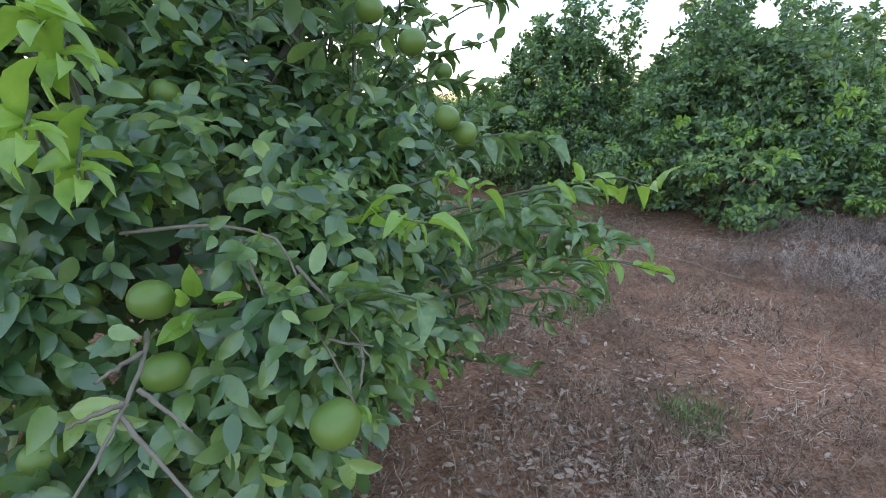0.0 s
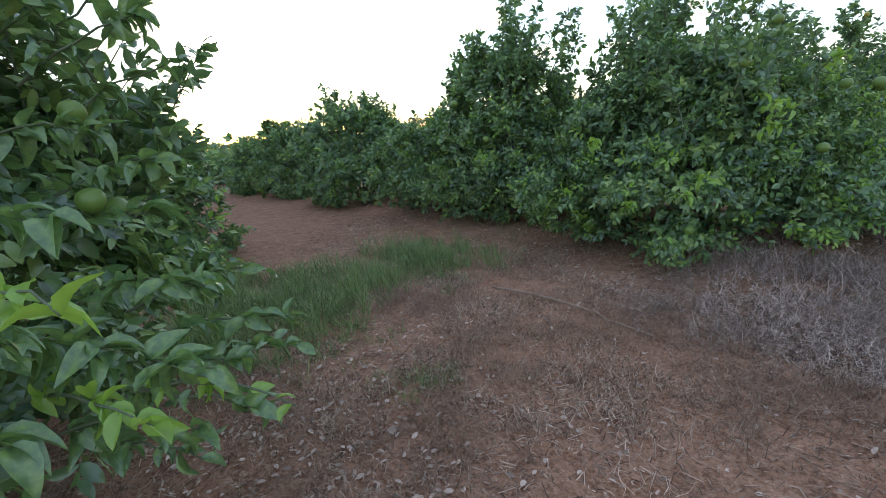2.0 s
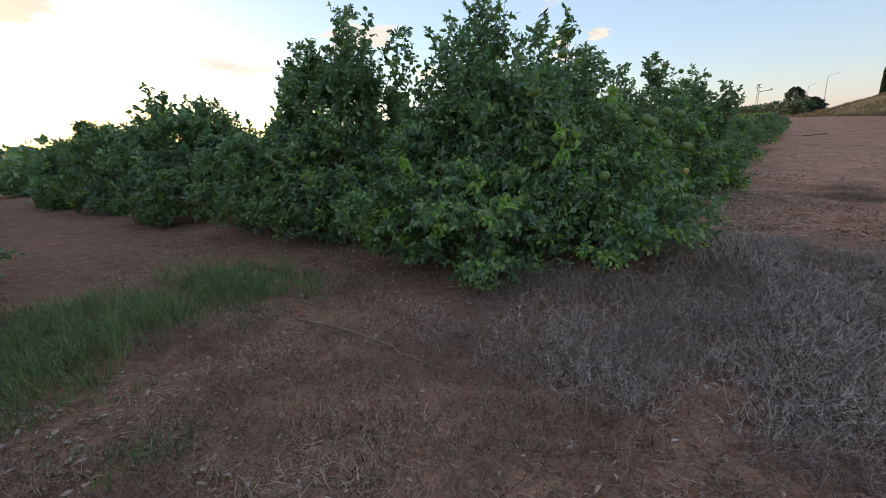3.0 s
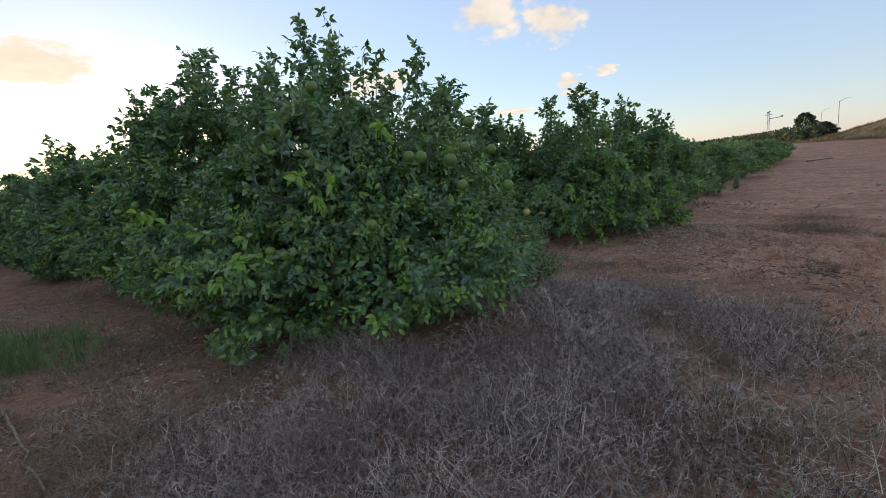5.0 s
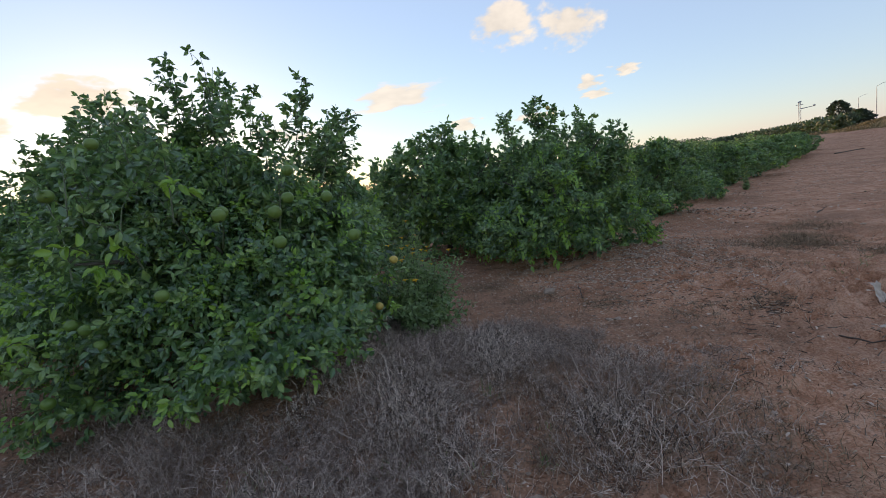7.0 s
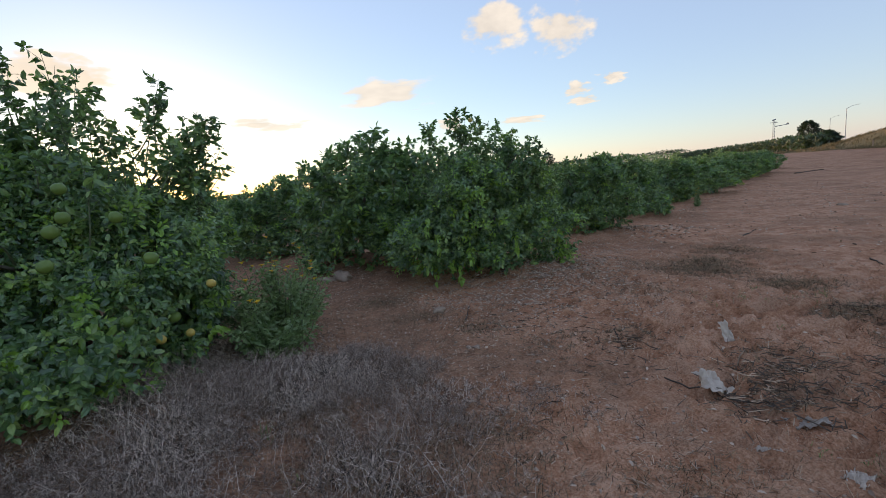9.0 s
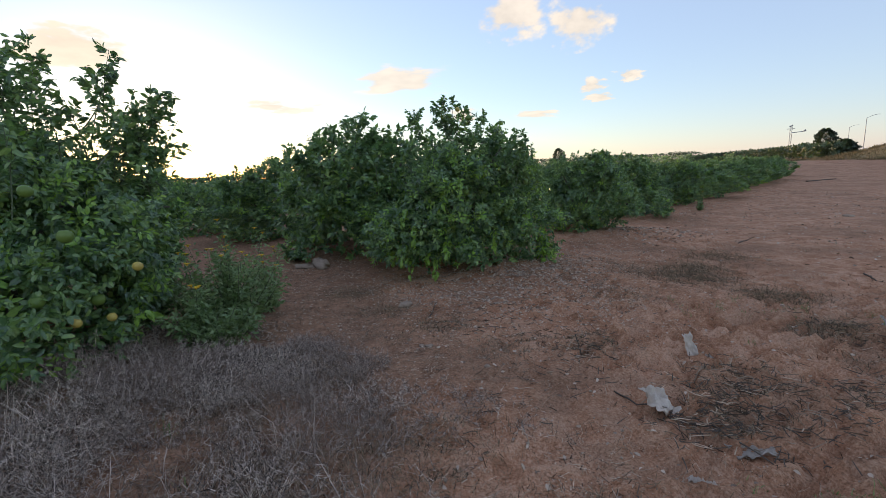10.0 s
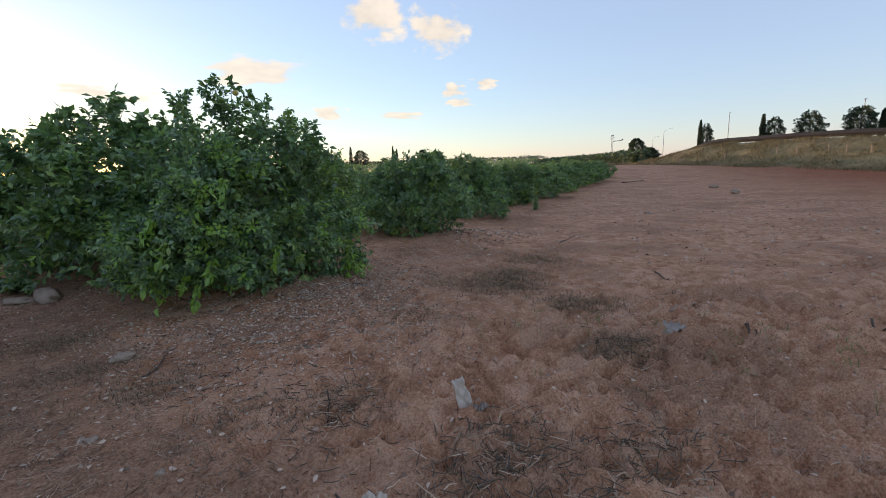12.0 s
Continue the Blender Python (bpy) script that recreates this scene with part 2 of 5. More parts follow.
def ground_material():
    m, n, l, b = material("sandy_soil", 0.95, 0.1)
    co = n.new("ShaderNodeTexCoord").outputs["Object"]

    def attr(name):
        a = n.new("ShaderNodeAttribute")
        a.attribute_name = name
        return a.outputs["Fac"]
    big, mid, fine = noise_tex(n, l, 0.55, 5, 0.6, co), noise_tex(n, l, 3.5, 6, 0.65, co), noise_tex(n, l, 45, 6, 0.7, co)
    soil = ramp(n, [(0.38, (0.22, 0.098, 0.050)), (0.5, (0.43, 0.215, 0.120)), (0.61, (0.62, 0.37, 0.235))])
    l.new(maths(n, l, "ADD", maths(n, l, "MULTIPLY", mid.outputs[0], 0.55), maths(n, l, "MULTIPLY", fine.outputs[0], 0.5)), soil.inputs[0])
    litter = ramp(n, [(0.34, (0.08, 0.043, 0.026)), (0.48, (0.27, 0.145, 0.085)), (0.60, (0.43, 0.245, 0.150)), (0.72, (0.60, 0.42, 0.28))])
    l.new(maths(n, l, "ADD", maths(n, l, "MULTIPLY", fine.outputs[0], 0.55), maths(n, l, "MULTIPLY", noise_tex(n, l, 7, 7, 0.7, co).outputs[0], 0.45)), litter.inputs[0])
    cover = maths(n, l, "SUBTRACT", maths(n, l, "MULTIPLY_ADD", big.outputs[0], 1.6, maths(n, l, "MULTIPLY", mid.outputs[0], 0.9)), maths(n, l, "MULTIPLY_ADD", attr("soil"), 0.42, 0.80))
    cover = maths(n, l, "MULTIPLY", maths(n, l, "MULTIPLY", cover, 3.0), 1.0)
    clampn = n.new("ShaderNodeClamp")
    l.new(cover, clampn.inputs[0])
    col = mixed(n, l, clampn.outputs[0], soil.outputs[0], litter.outputs[0])
    redc = ramp(n, [(0.3, (0.20, 0.062, 0.026)), (0.7, (0.34, 0.115, 0.05))])
    l.new(mid.outputs[0], redc.inputs[0])
    col = mixed(n, l, attr("red"), col, redc.outputs[0])
    dryc = ramp(n, [(0.3, (0.10, 0.10, 0.045)), (0.5, (0.22, 0.18, 0.09)), (0.7, (0.33, 0.26, 0.13))])
    l.new(noise_tex(n, l, 0.35, 6, 0.7, co).outputs[0], dryc.inputs[0])
    col = mixed(n, l, attr("bank"), col, dryc.outputs[0])
    # crumbs of soil, chaff and dark specks
    grit = noise_tex(n, l, 85, 2, 0.5, co)
    dark, pale = ramp(n, [(0.52, (0, 0, 0)), (0.66, (1, 1, 1))]), ramp(n, [(0.53, (0, 0, 0)), (0.63, (1, 1, 1))])
    l.new(grit.outputs[0], dark.inputs[0])
    l.new(noise_tex(n, l, 38, 3, 0.6, co).outputs[0], pale.inputs[0])
    col = mixed(n, l, maths(n, l, "MULTIPLY", dark.outputs[0], 0.42), col, (0.07, 0.038, 0.022))
    col = mixed(n, l, maths(n, l, "MULTIPLY", pale.outputs[0], 0.22), col, (0.50, 0.35, 0.24))
    l.new(col, b.inputs["Base Color"])
    bp = n.new("ShaderNodeBump")
    bp.inputs["Strength"].default_value, bp.inputs["Distance"].default_value = 0.9, 0.03
    l.new(maths(n, l, "MULTIPLY_ADD", fine.outputs[0], 0.35, mid.outputs[0]), bp.inputs["Height"])
    l.new(bp.outputs[0], b.inputs["Normal"])
    return m


def fill_mesh(me, verts, faces, shade=False):
    """Verts (n, 3) and faces (m, k), all of one size, into a mesh."""
    verts, faces = np.ascontiguousarray(verts, dtype=np.float32), np.ascontiguousarray(faces, dtype=np.int32)
    k = faces.shape[1]
    me.vertices.add(len(verts))
    me.vertices.foreach_set("co", verts.reshape(-1))
    me.loops.add(faces.size)
    me.loops.foreach_set("vertex_index", faces.reshape(-1))
    me.polygons.add(len(faces))
    me.polygons.foreach_set("loop_start", np.arange(0, faces.size, k, dtype=np.int32))
    me.polygons.foreach_set("use_smooth", np.full(len(faces), shade))
    me.update(calc_edges=True)
    return me


def part(name, verts, faces, mat, parent, label="", shade=False):
    """One mesh object under a thing or a part."""
    ob = new(name, fill_mesh(bpy.data.meshes.new(name), verts, faces, shade))
    ob.data.materials.append(mat)
    ob.parent = parent
    return tagged(ob, label)


def stuff(name, verts, faces, mat, label, category, shade=False):
    ob = part(name, verts, faces, mat, None, "", shade)
    return tagged(ob, label, category, kind="stuff")


ground = build_ground()

# ---- shapes for plants ----
# templates: side, along, up, for a leaf of length 1
LEAF_FINE = (np.array([(0, 0, 0), (0, .30, .0), (0, .62, .02), (0, 1, -.12), (-.15, .14, .05), (-.23, .38, .08), (-.20, .66, .06), (-.10, .88, -.02), (.15, .14, .05), (.23, .38, .08), (.20, .66, .06), (.10, .88, -.02)]),
             np.array([(0, 1, 4), (1, 5, 4), (1, 2, 5), (2, 6, 5), (2, 7, 6), (2, 3, 7), (0, 8, 1), (1, 8, 9), (1, 9, 2), (2, 9, 10), (2, 10, 11), (2, 11, 3)]))
LEAF_MID = (np.array([(0, 0, 0), (0, .5, .03), (0, 1, -.10), (-.22, .27, .09), (-.21, .68, .05), (.22, .27, .09), (.21, .68, .05)]),
            np.array([(0, 1, 3), (1, 4, 3), (1, 2, 4), (0, 5, 1), (1, 5, 6), (1, 6, 2)]))
LEAF_LOW = (np.array([(0, 0, 0), (0, 1, 0), (-.27, .5, .09), (.27, .5, .09)]), np.array([(0, 1, 2), (0, 3, 1)]))


def unit(v):
    return v / np.maximum(np.linalg.norm(v, axis=-1, keepdims=True), 1e-9)


def spread(template, P, D, N, S):
    """Copies of a template at places P, along D, with the face towards N, of length S, as one set of verts and faces."""
    tv, tf = template
    D = unit(D)
    side = unit(np.cross(D, N))
    up = np.cross(side, D)
    V = P[:, None] + S[:, None, None] * (tv[None, :, :1] * side[:, None] + tv[None, :, 1:2] * D[:, None] + tv[None, :, 2:] * up[:, None])
    F = tf[None] + (np.arange(len(P)) * len(tv))[:, None, None]
    return V.reshape(-1, 3), F.reshape(-1, 3)


def tube(points, radii, sides=6):
    """A bent, tapered stem as triangles."""
    pts = np.array(points, float)
    tang = unit(np.gradient(pts, axis=0))
    ref = np.where(np.abs(tang[:, 2:]) > 0.9, np.array([[1.0, 0, 0]]), np.array([[0, 0, 1.0]]))
    a = unit(np.cross(tang, ref))
    b = np.cross(tang, a)
    ang = np.arange(sides) * 2 * math.pi / sides
    V = pts[:, None] + np.array(radii, float)[:, None, None] * (np.cos(ang)[None, :, None] * a[:, None] + np.sin(ang)[None, :, None] * b[:, None])
    F = []
    for i in range(len(pts) - 1):
        for j in range(sides):
            p, q = i * sides + j, i * sides + (j + 1) % sides
            F += [(p, q, q + sides), (p, q + sides, p + sides)]
    return V.reshape(-1, 3), np.array(F)


def join(sets):
    vs, fs, o = [], [], 0
    for v, f in sets:
        vs.append(v)
        fs.append(f + o)
        o += len(v)
    return np.concatenate(vs), np.concatenate(fs)


def ball(r, seed, squash=0.94, rings=9, sides=14):
    """A fruit or pebble: a slightly uneven globe with a dimple on top."""
    g = np.random.default_rng(seed)
    ph = g.uniform(0, 6.3, 4)
    V, F = [], []
    for i in range(rings + 1):
        t = math.pi * i / rings
        for j in range(sides):
            a = 2 * math.pi * j / sides
            k = r * (1 + 0.025 * math.sin(2 * a + ph[0]) * math.sin(t) + 0.02 * math.sin(3 * a + ph[1]) * math.sin(t) ** 2)
            z = math.cos(t) * squash - (0.10 * math.exp(-(t / 0.35) ** 2))
            V.append((k * math.sin(t) * math.cos(a), k * math.sin(t) * math.sin(a), k * z))
    for i in range(rings):
        for j in range(sides):
            p, q = i * sides + j, i * sides + (j + 1) % sides
            F += [(p, q + sides, q), (p, p + sides, q + sides)]
    return np.array(V), np.array(F)


def profile(h, foot, blunt=0.8):
    """Crown width over its height, 0 to 1."""
    low = foot + (1 - foot) * np.sin(np.clip(h / 0.24, 0, 1) * math.pi / 2)
    high = np.clip(1 - (np.clip(h - 0.24, 0, 1) / 0.80) ** 1.7, 0.03, 1) ** blunt
    return np.where(h < 0.24, low, high)


def citrus_tree(seed, radius, height, shoots, template, leaf_len, foot=0.78, tall=22, per=9, limbs=6, young=0.05, blunt=0.8, reach=9.0, body=0.77, tips=(), droop=0.30, lift=0.0):
    """A citrus tree at the origin: trunk, limbs, twigs, a crown of leaves down to the ground, young growth and fruit."""
    g = np.random.default_rng(seed)
    tree = new("citrus_tree")
    lobes = unit(g.normal(size=(46, 3)) * (1, 1, 0.8))
    amp = g.uniform(-0.27, 0.30, 46)

    def swell(d):
        return 1 + (np.exp((d @ lobes.T - 1) / 0.05) * amp).sum(1)

    # starts of the shoots, mostly in the outer shell
    az = g.uniform(0, 2 * math.pi, shoots)
    h = g.beta(1.15, 1.25, shoots)
    depth = 1 - 0.42 * g.uniform(0, 1, shoots) ** 1.7
    crown_h = height * body
    nc = max(30, shoots // 30)                       # shoots gather in sprays that stand out of the crown
    ca, ch, co = g.uniform(0, 2 * math.pi, nc), g.beta(1.25, 1.1, nc), g.uniform(0.86, 1.16, nc)
    pick = g.integers(0, nc, shoots)
    inside = g.uniform(0, 1, shoots) < np.where(h > 0.55, 0.22, 0.30)
    az = np.where(inside, az, ca[pick] + g.normal(size=shoots) * 0.085)
    h = np.where(inside, h, np.clip(ch[pick] + g.normal(size=shoots) * 0.032, 0.01, 1.0))
    depth = np.where(inside, depth * 0.95, co[pick] * (1 - 0.16 * g.uniform(0, 1, shoots)))
    ring = np.stack((np.cos(az), np.sin(az), (h - 0.4) * 1.5), -1)
    w = swell(unit(ring))
    rad = radius * profile(h, foot, blunt) * np.minimum(depth * w, reach * (0.9 + 0.1 * depth))
    top = np.where(h > 0.5, 1 + (w - 1) * 0.8, 1)
    P = np.stack((rad * np.cos(az), rad * np.sin(az), 0.06 + lift + h * (crown_h - lift) * top * (0.9 + 0.1 * depth)), -1)
    out = unit(np.stack((np.cos(az), np.sin(az), (h - 0.28) * 1.6), -1))
    D = unit(out + g.normal(size=(shoots, 3)) * 0.55 + np.array((0, 0, 0.10)))
    ln = g.uniform(0.10, 0.24, shoots)
    # tall whips out of the top
    ta, tr = g.uniform(0, 6.28, tall), radius * np.sqrt(g.uniform(0, 0.62 if blunt > 0.6 else 0.75, tall))
    th = height * (1.0 - (0.42 if blunt > 0.6 else 0.25) * (tr / radius) ** 2) * g.uniform(0.80, 1.0, tall)
    stems = []
    LP, LD, LN, LS = [], [], [], []

    def leaf(p, way):
        LP.append(p)
        LD.append(way)
        LN.append(unit(g.normal(size=3)) * 0.8 + np.array((0, 0, 0.6)))
        LS.append(leaf_len * g.uniform(0.65, 1.1))

    def whip(base, tip, bend, dense):
        n = 6
        s = np.linspace(0, 1, n)[:, None]
        pts = base + s * (tip - base) + np.sin(s * math.pi) * np.array((*(g.normal(size=2) * bend), 0))
        tl = float(np.linalg.norm(tip - base))
        stems.append(tube(pts, np.linspace(0.008, 0.002, n), 4))
        for k in range(int(dense * tl)):
            f = g.uniform(0.05, 1.02)
            i = min(int(f * (n - 1)), n - 2)
            q = pts[i] + (pts[i + 1] - pts[i]) * (f * (n - 1) - i)
            side = unit(np.array((*g.normal(size=2), g.uniform(-0.3, 0.8))))
            leaf(q + side * 0.012, unit(side + np.array((0, 0, -0.25))))
            if k % 4 == 0:                               # side twig, shorter towards the tip
                ln = (0.34 - 0.2 * f) * g.uniform(0.6, 1.2)
                way = unit(side + np.array((0, 0, 0.5)))
                stems.append(tube(np.array((q, q + way * ln * 0.5, q + way * ln)), (0.0035, 0.0026, 0.0014), 3))
                for e in range(int(4 + 26 * ln)):
                    leaf(q + way * ln * g.uniform(0.25, 1.05), unit(way * 0.5 + g.normal(size=3) * 0.7 + np.array((0, 0, -0.2))))

    for a, r, z in zip(ta, tr, th):
        tl = g.uniform(0.45, 0.85)
        tip = np.array((r * math.cos(a), r * math.sin(a), z))
        whip(tip - np.array((*(g.normal(size=2) * 0.22), tl)), tip, 0.07, 34)
    for tip in tips:                                     # the shoots that stand highest
        tip = np.array(tip)
        for k in range(3):
            end = tip + np.array((*(g.normal(size=2) * 0.13), -0.12 * k)) * (k > 0)
            root = np.array((tip[0] * 0.72, tip[1] * 0.72, tip[2] - g.uniform(0.75, 1.0)))
            whip(root + g.normal(size=3) * 0.08, end, 0.06, 38)
    # leaves along the shoots
    t = (np.arange(per) + 0.5) / per
    ang = np.arange(per) * 2.4
    ref = unit(np.cross(D, g.normal(size=(shoots, 3))))
    oth = np.cross(D, ref)
    turn = ang[None, :] + g.uniform(0, 6.28, (shoots, 1))
    radial = np.cos(turn)[..., None] * ref[:, None] + np.sin(turn)[..., None] * oth[:, None]
    pos = P[:, None] + D[:, None] * (ln[:, None] * t[None])[..., None]
    ld = unit(radial * 0.9 + D[:, None] * 0.75 + g.normal(size=radial.shape) * 0.25 + np.array((0, 0, -droop)))
    lnorm = out[:, None] * 0.80 + np.array((0, 0, 0.55)) + g.normal(size=radial.shape) * 0.55
    size = leaf_len * g.uniform(0.55, 1.1, (shoots, per)) * (1.08 - 0.35 * t[None])
    bright = g.uniform(0, 1, shoots) < young * np.where(depth > 0.86, 1.6, 0.2)
    pos[..., 2] = np.maximum(pos[..., 2], 0.03)
    old = ~bright
    cp, cd, cn, cs = (a[old].reshape(-1, *a.shape[2:]) for a in (pos, ld, lnorm, size))
    if LP:
        cp, cd, cn, cs = np.concatenate((cp, LP)), np.concatenate((cd, LD)), np.concatenate((cn, LN)), np.concatenate((cs, LS))
    # the shaded leaves within
    ni = int(shoots * (0.8 if template is LEAF_FINE else 1.2))
    ia, ih, iw = g.uniform(0, 6.283, ni), g.beta(1.15, 1.4, ni), 1 - 0.5 * g.uniform(0.35, 1, ni)
    ih = ih * 0.86
    ir = radius * profile(ih, foot, blunt) * iw
    ip = np.stack((ir * np.cos(ia), ir * np.sin(ia), 0.05 + lift + ih * (crown_h - lift) * 0.93), -1)
    inner = spread(LEAF_LOW, ip, g.normal(size=(ni, 3)), np.stack((np.cos(ia), np.sin(ia), 0.5 + 0 * ia), -1) + g.normal(size=(ni, 3)) * 0.4, leaf_len * g.uniform(0.9, 1.35, ni))
    crown = part("crown", *join((spread(template, cp, cd, cn, cs), inner)), LEAF, tree, "", template is LEAF_FINE)
    crown["kind"] = "stuff"
    yp, yd, yn, ys = (a[bright].reshape(-1, *a.shape[2:]) for a in (pos, ld, lnorm, size))
    if len(yp):
        part("young_leaves", *spread(template, yp + unit(yd) * 0.03, yd, yn, ys * 0.9), YOUNG, tree, "bright yellow-green young leaves")["kind"] = "stuff"
    # trunk and limbs
    hub = np.array((0, 0, height * 0.20))
    pts = np.array([(0, 0, -0.12), (0.01, 0, 0.0), (0.02, -0.01, hub[2] * 0.5), (*hub[:2], hub[2])])
    part("trunk", *tube(pts, (0.10, 0.075, 0.062, 0.058), 10), BARK, tree, "", True)
    for k in range(limbs):
        a = 6.283 * k / limbs + g.uniform(-0.4, 0.4)
        rr, zz = radius * g.uniform(0.55, 0.8), height * g.uniform(0.4, 0.8)
        end = np.array((rr * math.cos(a), rr * math.sin(a), zz))
        s = np.linspace(0, 1, 6)[:, None]
        pts = hub + s * (end - hub) + np.sin(s * math.pi) * np.array((0, 0, 0.12)) + g.normal(size=(6, 3)) * 0.025
        pts[0] = hub - (0, 0, 0.03)
        part("limb", *tube(pts, np.linspace(0.045, 0.010, 6), 7), BARK, tree, "", True)
        for q in range(4):
            st = pts[1 + q % 4]
            e2 = st + unit(end - hub + g.normal(size=3) * 0.9) * radius * g.uniform(0.15, 0.3)
            mid = (st + e2) / 2 + g.normal(size=3) * 0.04
            stems.append(tube(np.array((st, mid, e2)), (0.012, 0.008, 0.004), 5))
    part("fine_branching", *join(stems), TWIG, tree)["kind"] = "stuff"
    return tree


def add_fruit(tree, places, r=0.045, mat=None, name="fruit", sink=0.08, shell=0.0):
    """Hang fruit in a tree at places in the world."""
    g = np.random.default_rng(len(places))
    shared = [fill_mesh(bpy.data.meshes.new(name), *ball(r, s), True) for s in range(3)]
    for me in shared:
        me.materials.append(mat or FRUIT)
    for i, p in enumerate(places):
        ob = new(name, shared[i % 3])
        ob.parent = tree
        q = Vector(p) - tree.location
        away = Vector((q.x, q.y, 0))
        ob.location = q + away.normalized() * (max(0.0, shell - away.length) - sink)
        ob.rotation_euler = (*(g.uniform(-0.4, 0.4, 2)), g.uniform(0, 6.28))
        ob.scale = [g.uniform(0.9, 1.12)] * 3
        if mat is RIPE:
            ob["label"] = "yellowing ripe fruit"


def plant(tree, x, y, label, turn=0.0, drop=0.02):
    tree.location = (x, y, float(lay(x, y)) - drop)
    tree.rotation_euler = (0, 0, radians(turn))
    return tagged(tree, label, "tree", "citrus trees of the grove")


# ---- the trees passed closely ----
tree_near = plant(citrus_tree(11, 1.34, 2.75, 2600, LEAF_FINE, 0.104, 0.68, 75, per=8, young=0.015, blunt=0.6, reach=0.99, body=0.64, droop=0.62, lift=0.36, tips=[(0.84, 1.1, 2.05), (1.0, 0.9, 1.75), (0.8, 0.5, 2.45), (0.5, 1.0, 2.3)]), -1.26, 1.93,
                  "dense dark green citrus tree with unripe fruit and bare twigs")
tree_hero = plant(citrus_tree(21, 1.83, 2.62, 5000, LEAF_MID, 0.090, 0.82, 44, per=10, young=0.08, blunt=0.95, body=0.73,
                              tips=[(-0.28, 0.3, 3.06), (0.03, 0.34, 3.08), (1.02, 0.43, 2.80), (1.29, 0.70, 2.44), (0.04, 0.82, 2.96), (-0.95, -0.32, 2.42), (-0.62, 0.2, 2.72), (0.55, 0.1, 2.66), (1.38, 0.62, 2.38), (1.50, 0.60, 2.12), (1.2, 0.35, 2.3)]), 4.0, 6.1,
                  "big round citrus tree hung with green fruit, leafy to the ground")
tree_b = plant(citrus_tree(31, 1.72, 2.72, 3400, LEAF_MID, 0.108, 0.86, 40, per=9, young=0.11, blunt=0.5, body=0.70,
                           tips=[(-0.07, 0.17, 3.10), (-0.33, -0.02, 3.06), (-0.86, 0.48, 2.96), (0.60, -0.55, 2.54), (0.94, -1.05, 2.26), (0.9, -0.85, 2.30), (0.2, 0.3, 2.84)]), 9.2, 10.0,
               "round citrus tree with pale young shoots at the row end")
tree_a2 = plant(citrus_tree(41, 1.22, 2.86, 2500, LEAF_MID, 0.10, 0.82, 34, per=9, young=0.06, body=0.74,
                            tips=[(0.18, 0.25, 3.22), (0.2, -0.26, 3.00), (0.52, -0.55, 2.90), (0.98, -0.6, 2.70), (-0.33, 0.15, 2.78), (-0.5, -0.36, 2.54), (-0.8, 0.14, 2.2)]), 2.0, 7.72,
                "dark green citrus tree beside the larger row-end tree")
tree_c = plant(citrus_tree(51, 1.6, 2.55, 1700, LEAF_MID, 0.125, 0.82, 34, per=9, young=0.04, tips=[(0.3, 0.5, 2.45), (-0.5, -0.2, 2.62)]), -1.15, 11.25, "citrus tree in the row against the low sun")


def leafy_branch(tree, start, end, mat, n, leaf, seed, label=""):
    """A branch with single leaves near the walk; each leaf is a piece of its own."""
    g = np.random.default_rng(seed)
    o = np.array(tree.location)
    a, b = np.array(start) - o, np.array(end) - o
    s = np.linspace(0, 1, 7)[:, None]
    pts = a + (b - a) * s + np.sin(s * math.pi) * np.array((0, 0, 0.05)) + g.normal(size=(7, 3)) * 0.008
    branch = part("leafy_branch", *tube(pts, np.linspace(0.006, 0.002, 7), 6), TWIG, tree, label, True)
    meshes = []
    for k in range(4):
        c = LEAF_FINE[0].copy()
        c[:, 2] += -0.75 * g.uniform(-0.3, 1.0) * c[:, 1] ** 2 + g.uniform(0.2, 0.9) * np.abs(c[:, 0])
        c[:, 0] *= g.uniform(0.9, 1.3)
        me = fill_mesh(bpy.data.meshes.new("leaf"), c, LEAF_FINE[1], True)
        me.materials.append(mat)
        meshes.append(me)
    for k in range(n):
        f = 0.50 + 0.52 * (k / max(1, n - 1)) if n < 12 else g.uniform(0.1, 1.0)
        p = pts[0] + (pts[-1] - pts[0]) * f + np.array((0, 0, 0.05)) * math.sin(min(f, 1) * math.pi)
        way = unit(np.array((b - a)) * 0.8 + g.normal(size=3) * (0.45 if n < 12 else 0.30) + np.array((0, 0, -0.15)))
        way = Vector(way).normalized()
        up = Vector(unit(np.array((0, 0, 1.0)) + g.normal(size=3) * 0.5))
        x = way.cross(up).normalized()
        z = x.cross(way)
        m = Matrix((x, way, z)).transposed().to_4x4()
        lf = new("leaf", meshes[k % 4])
        lf.parent = branch
        lf.matrix_basis = Matrix.Translation(p) @ m @ Matrix.Scale(leaf * g.uniform(0.6, 1.1), 4)
    return branch


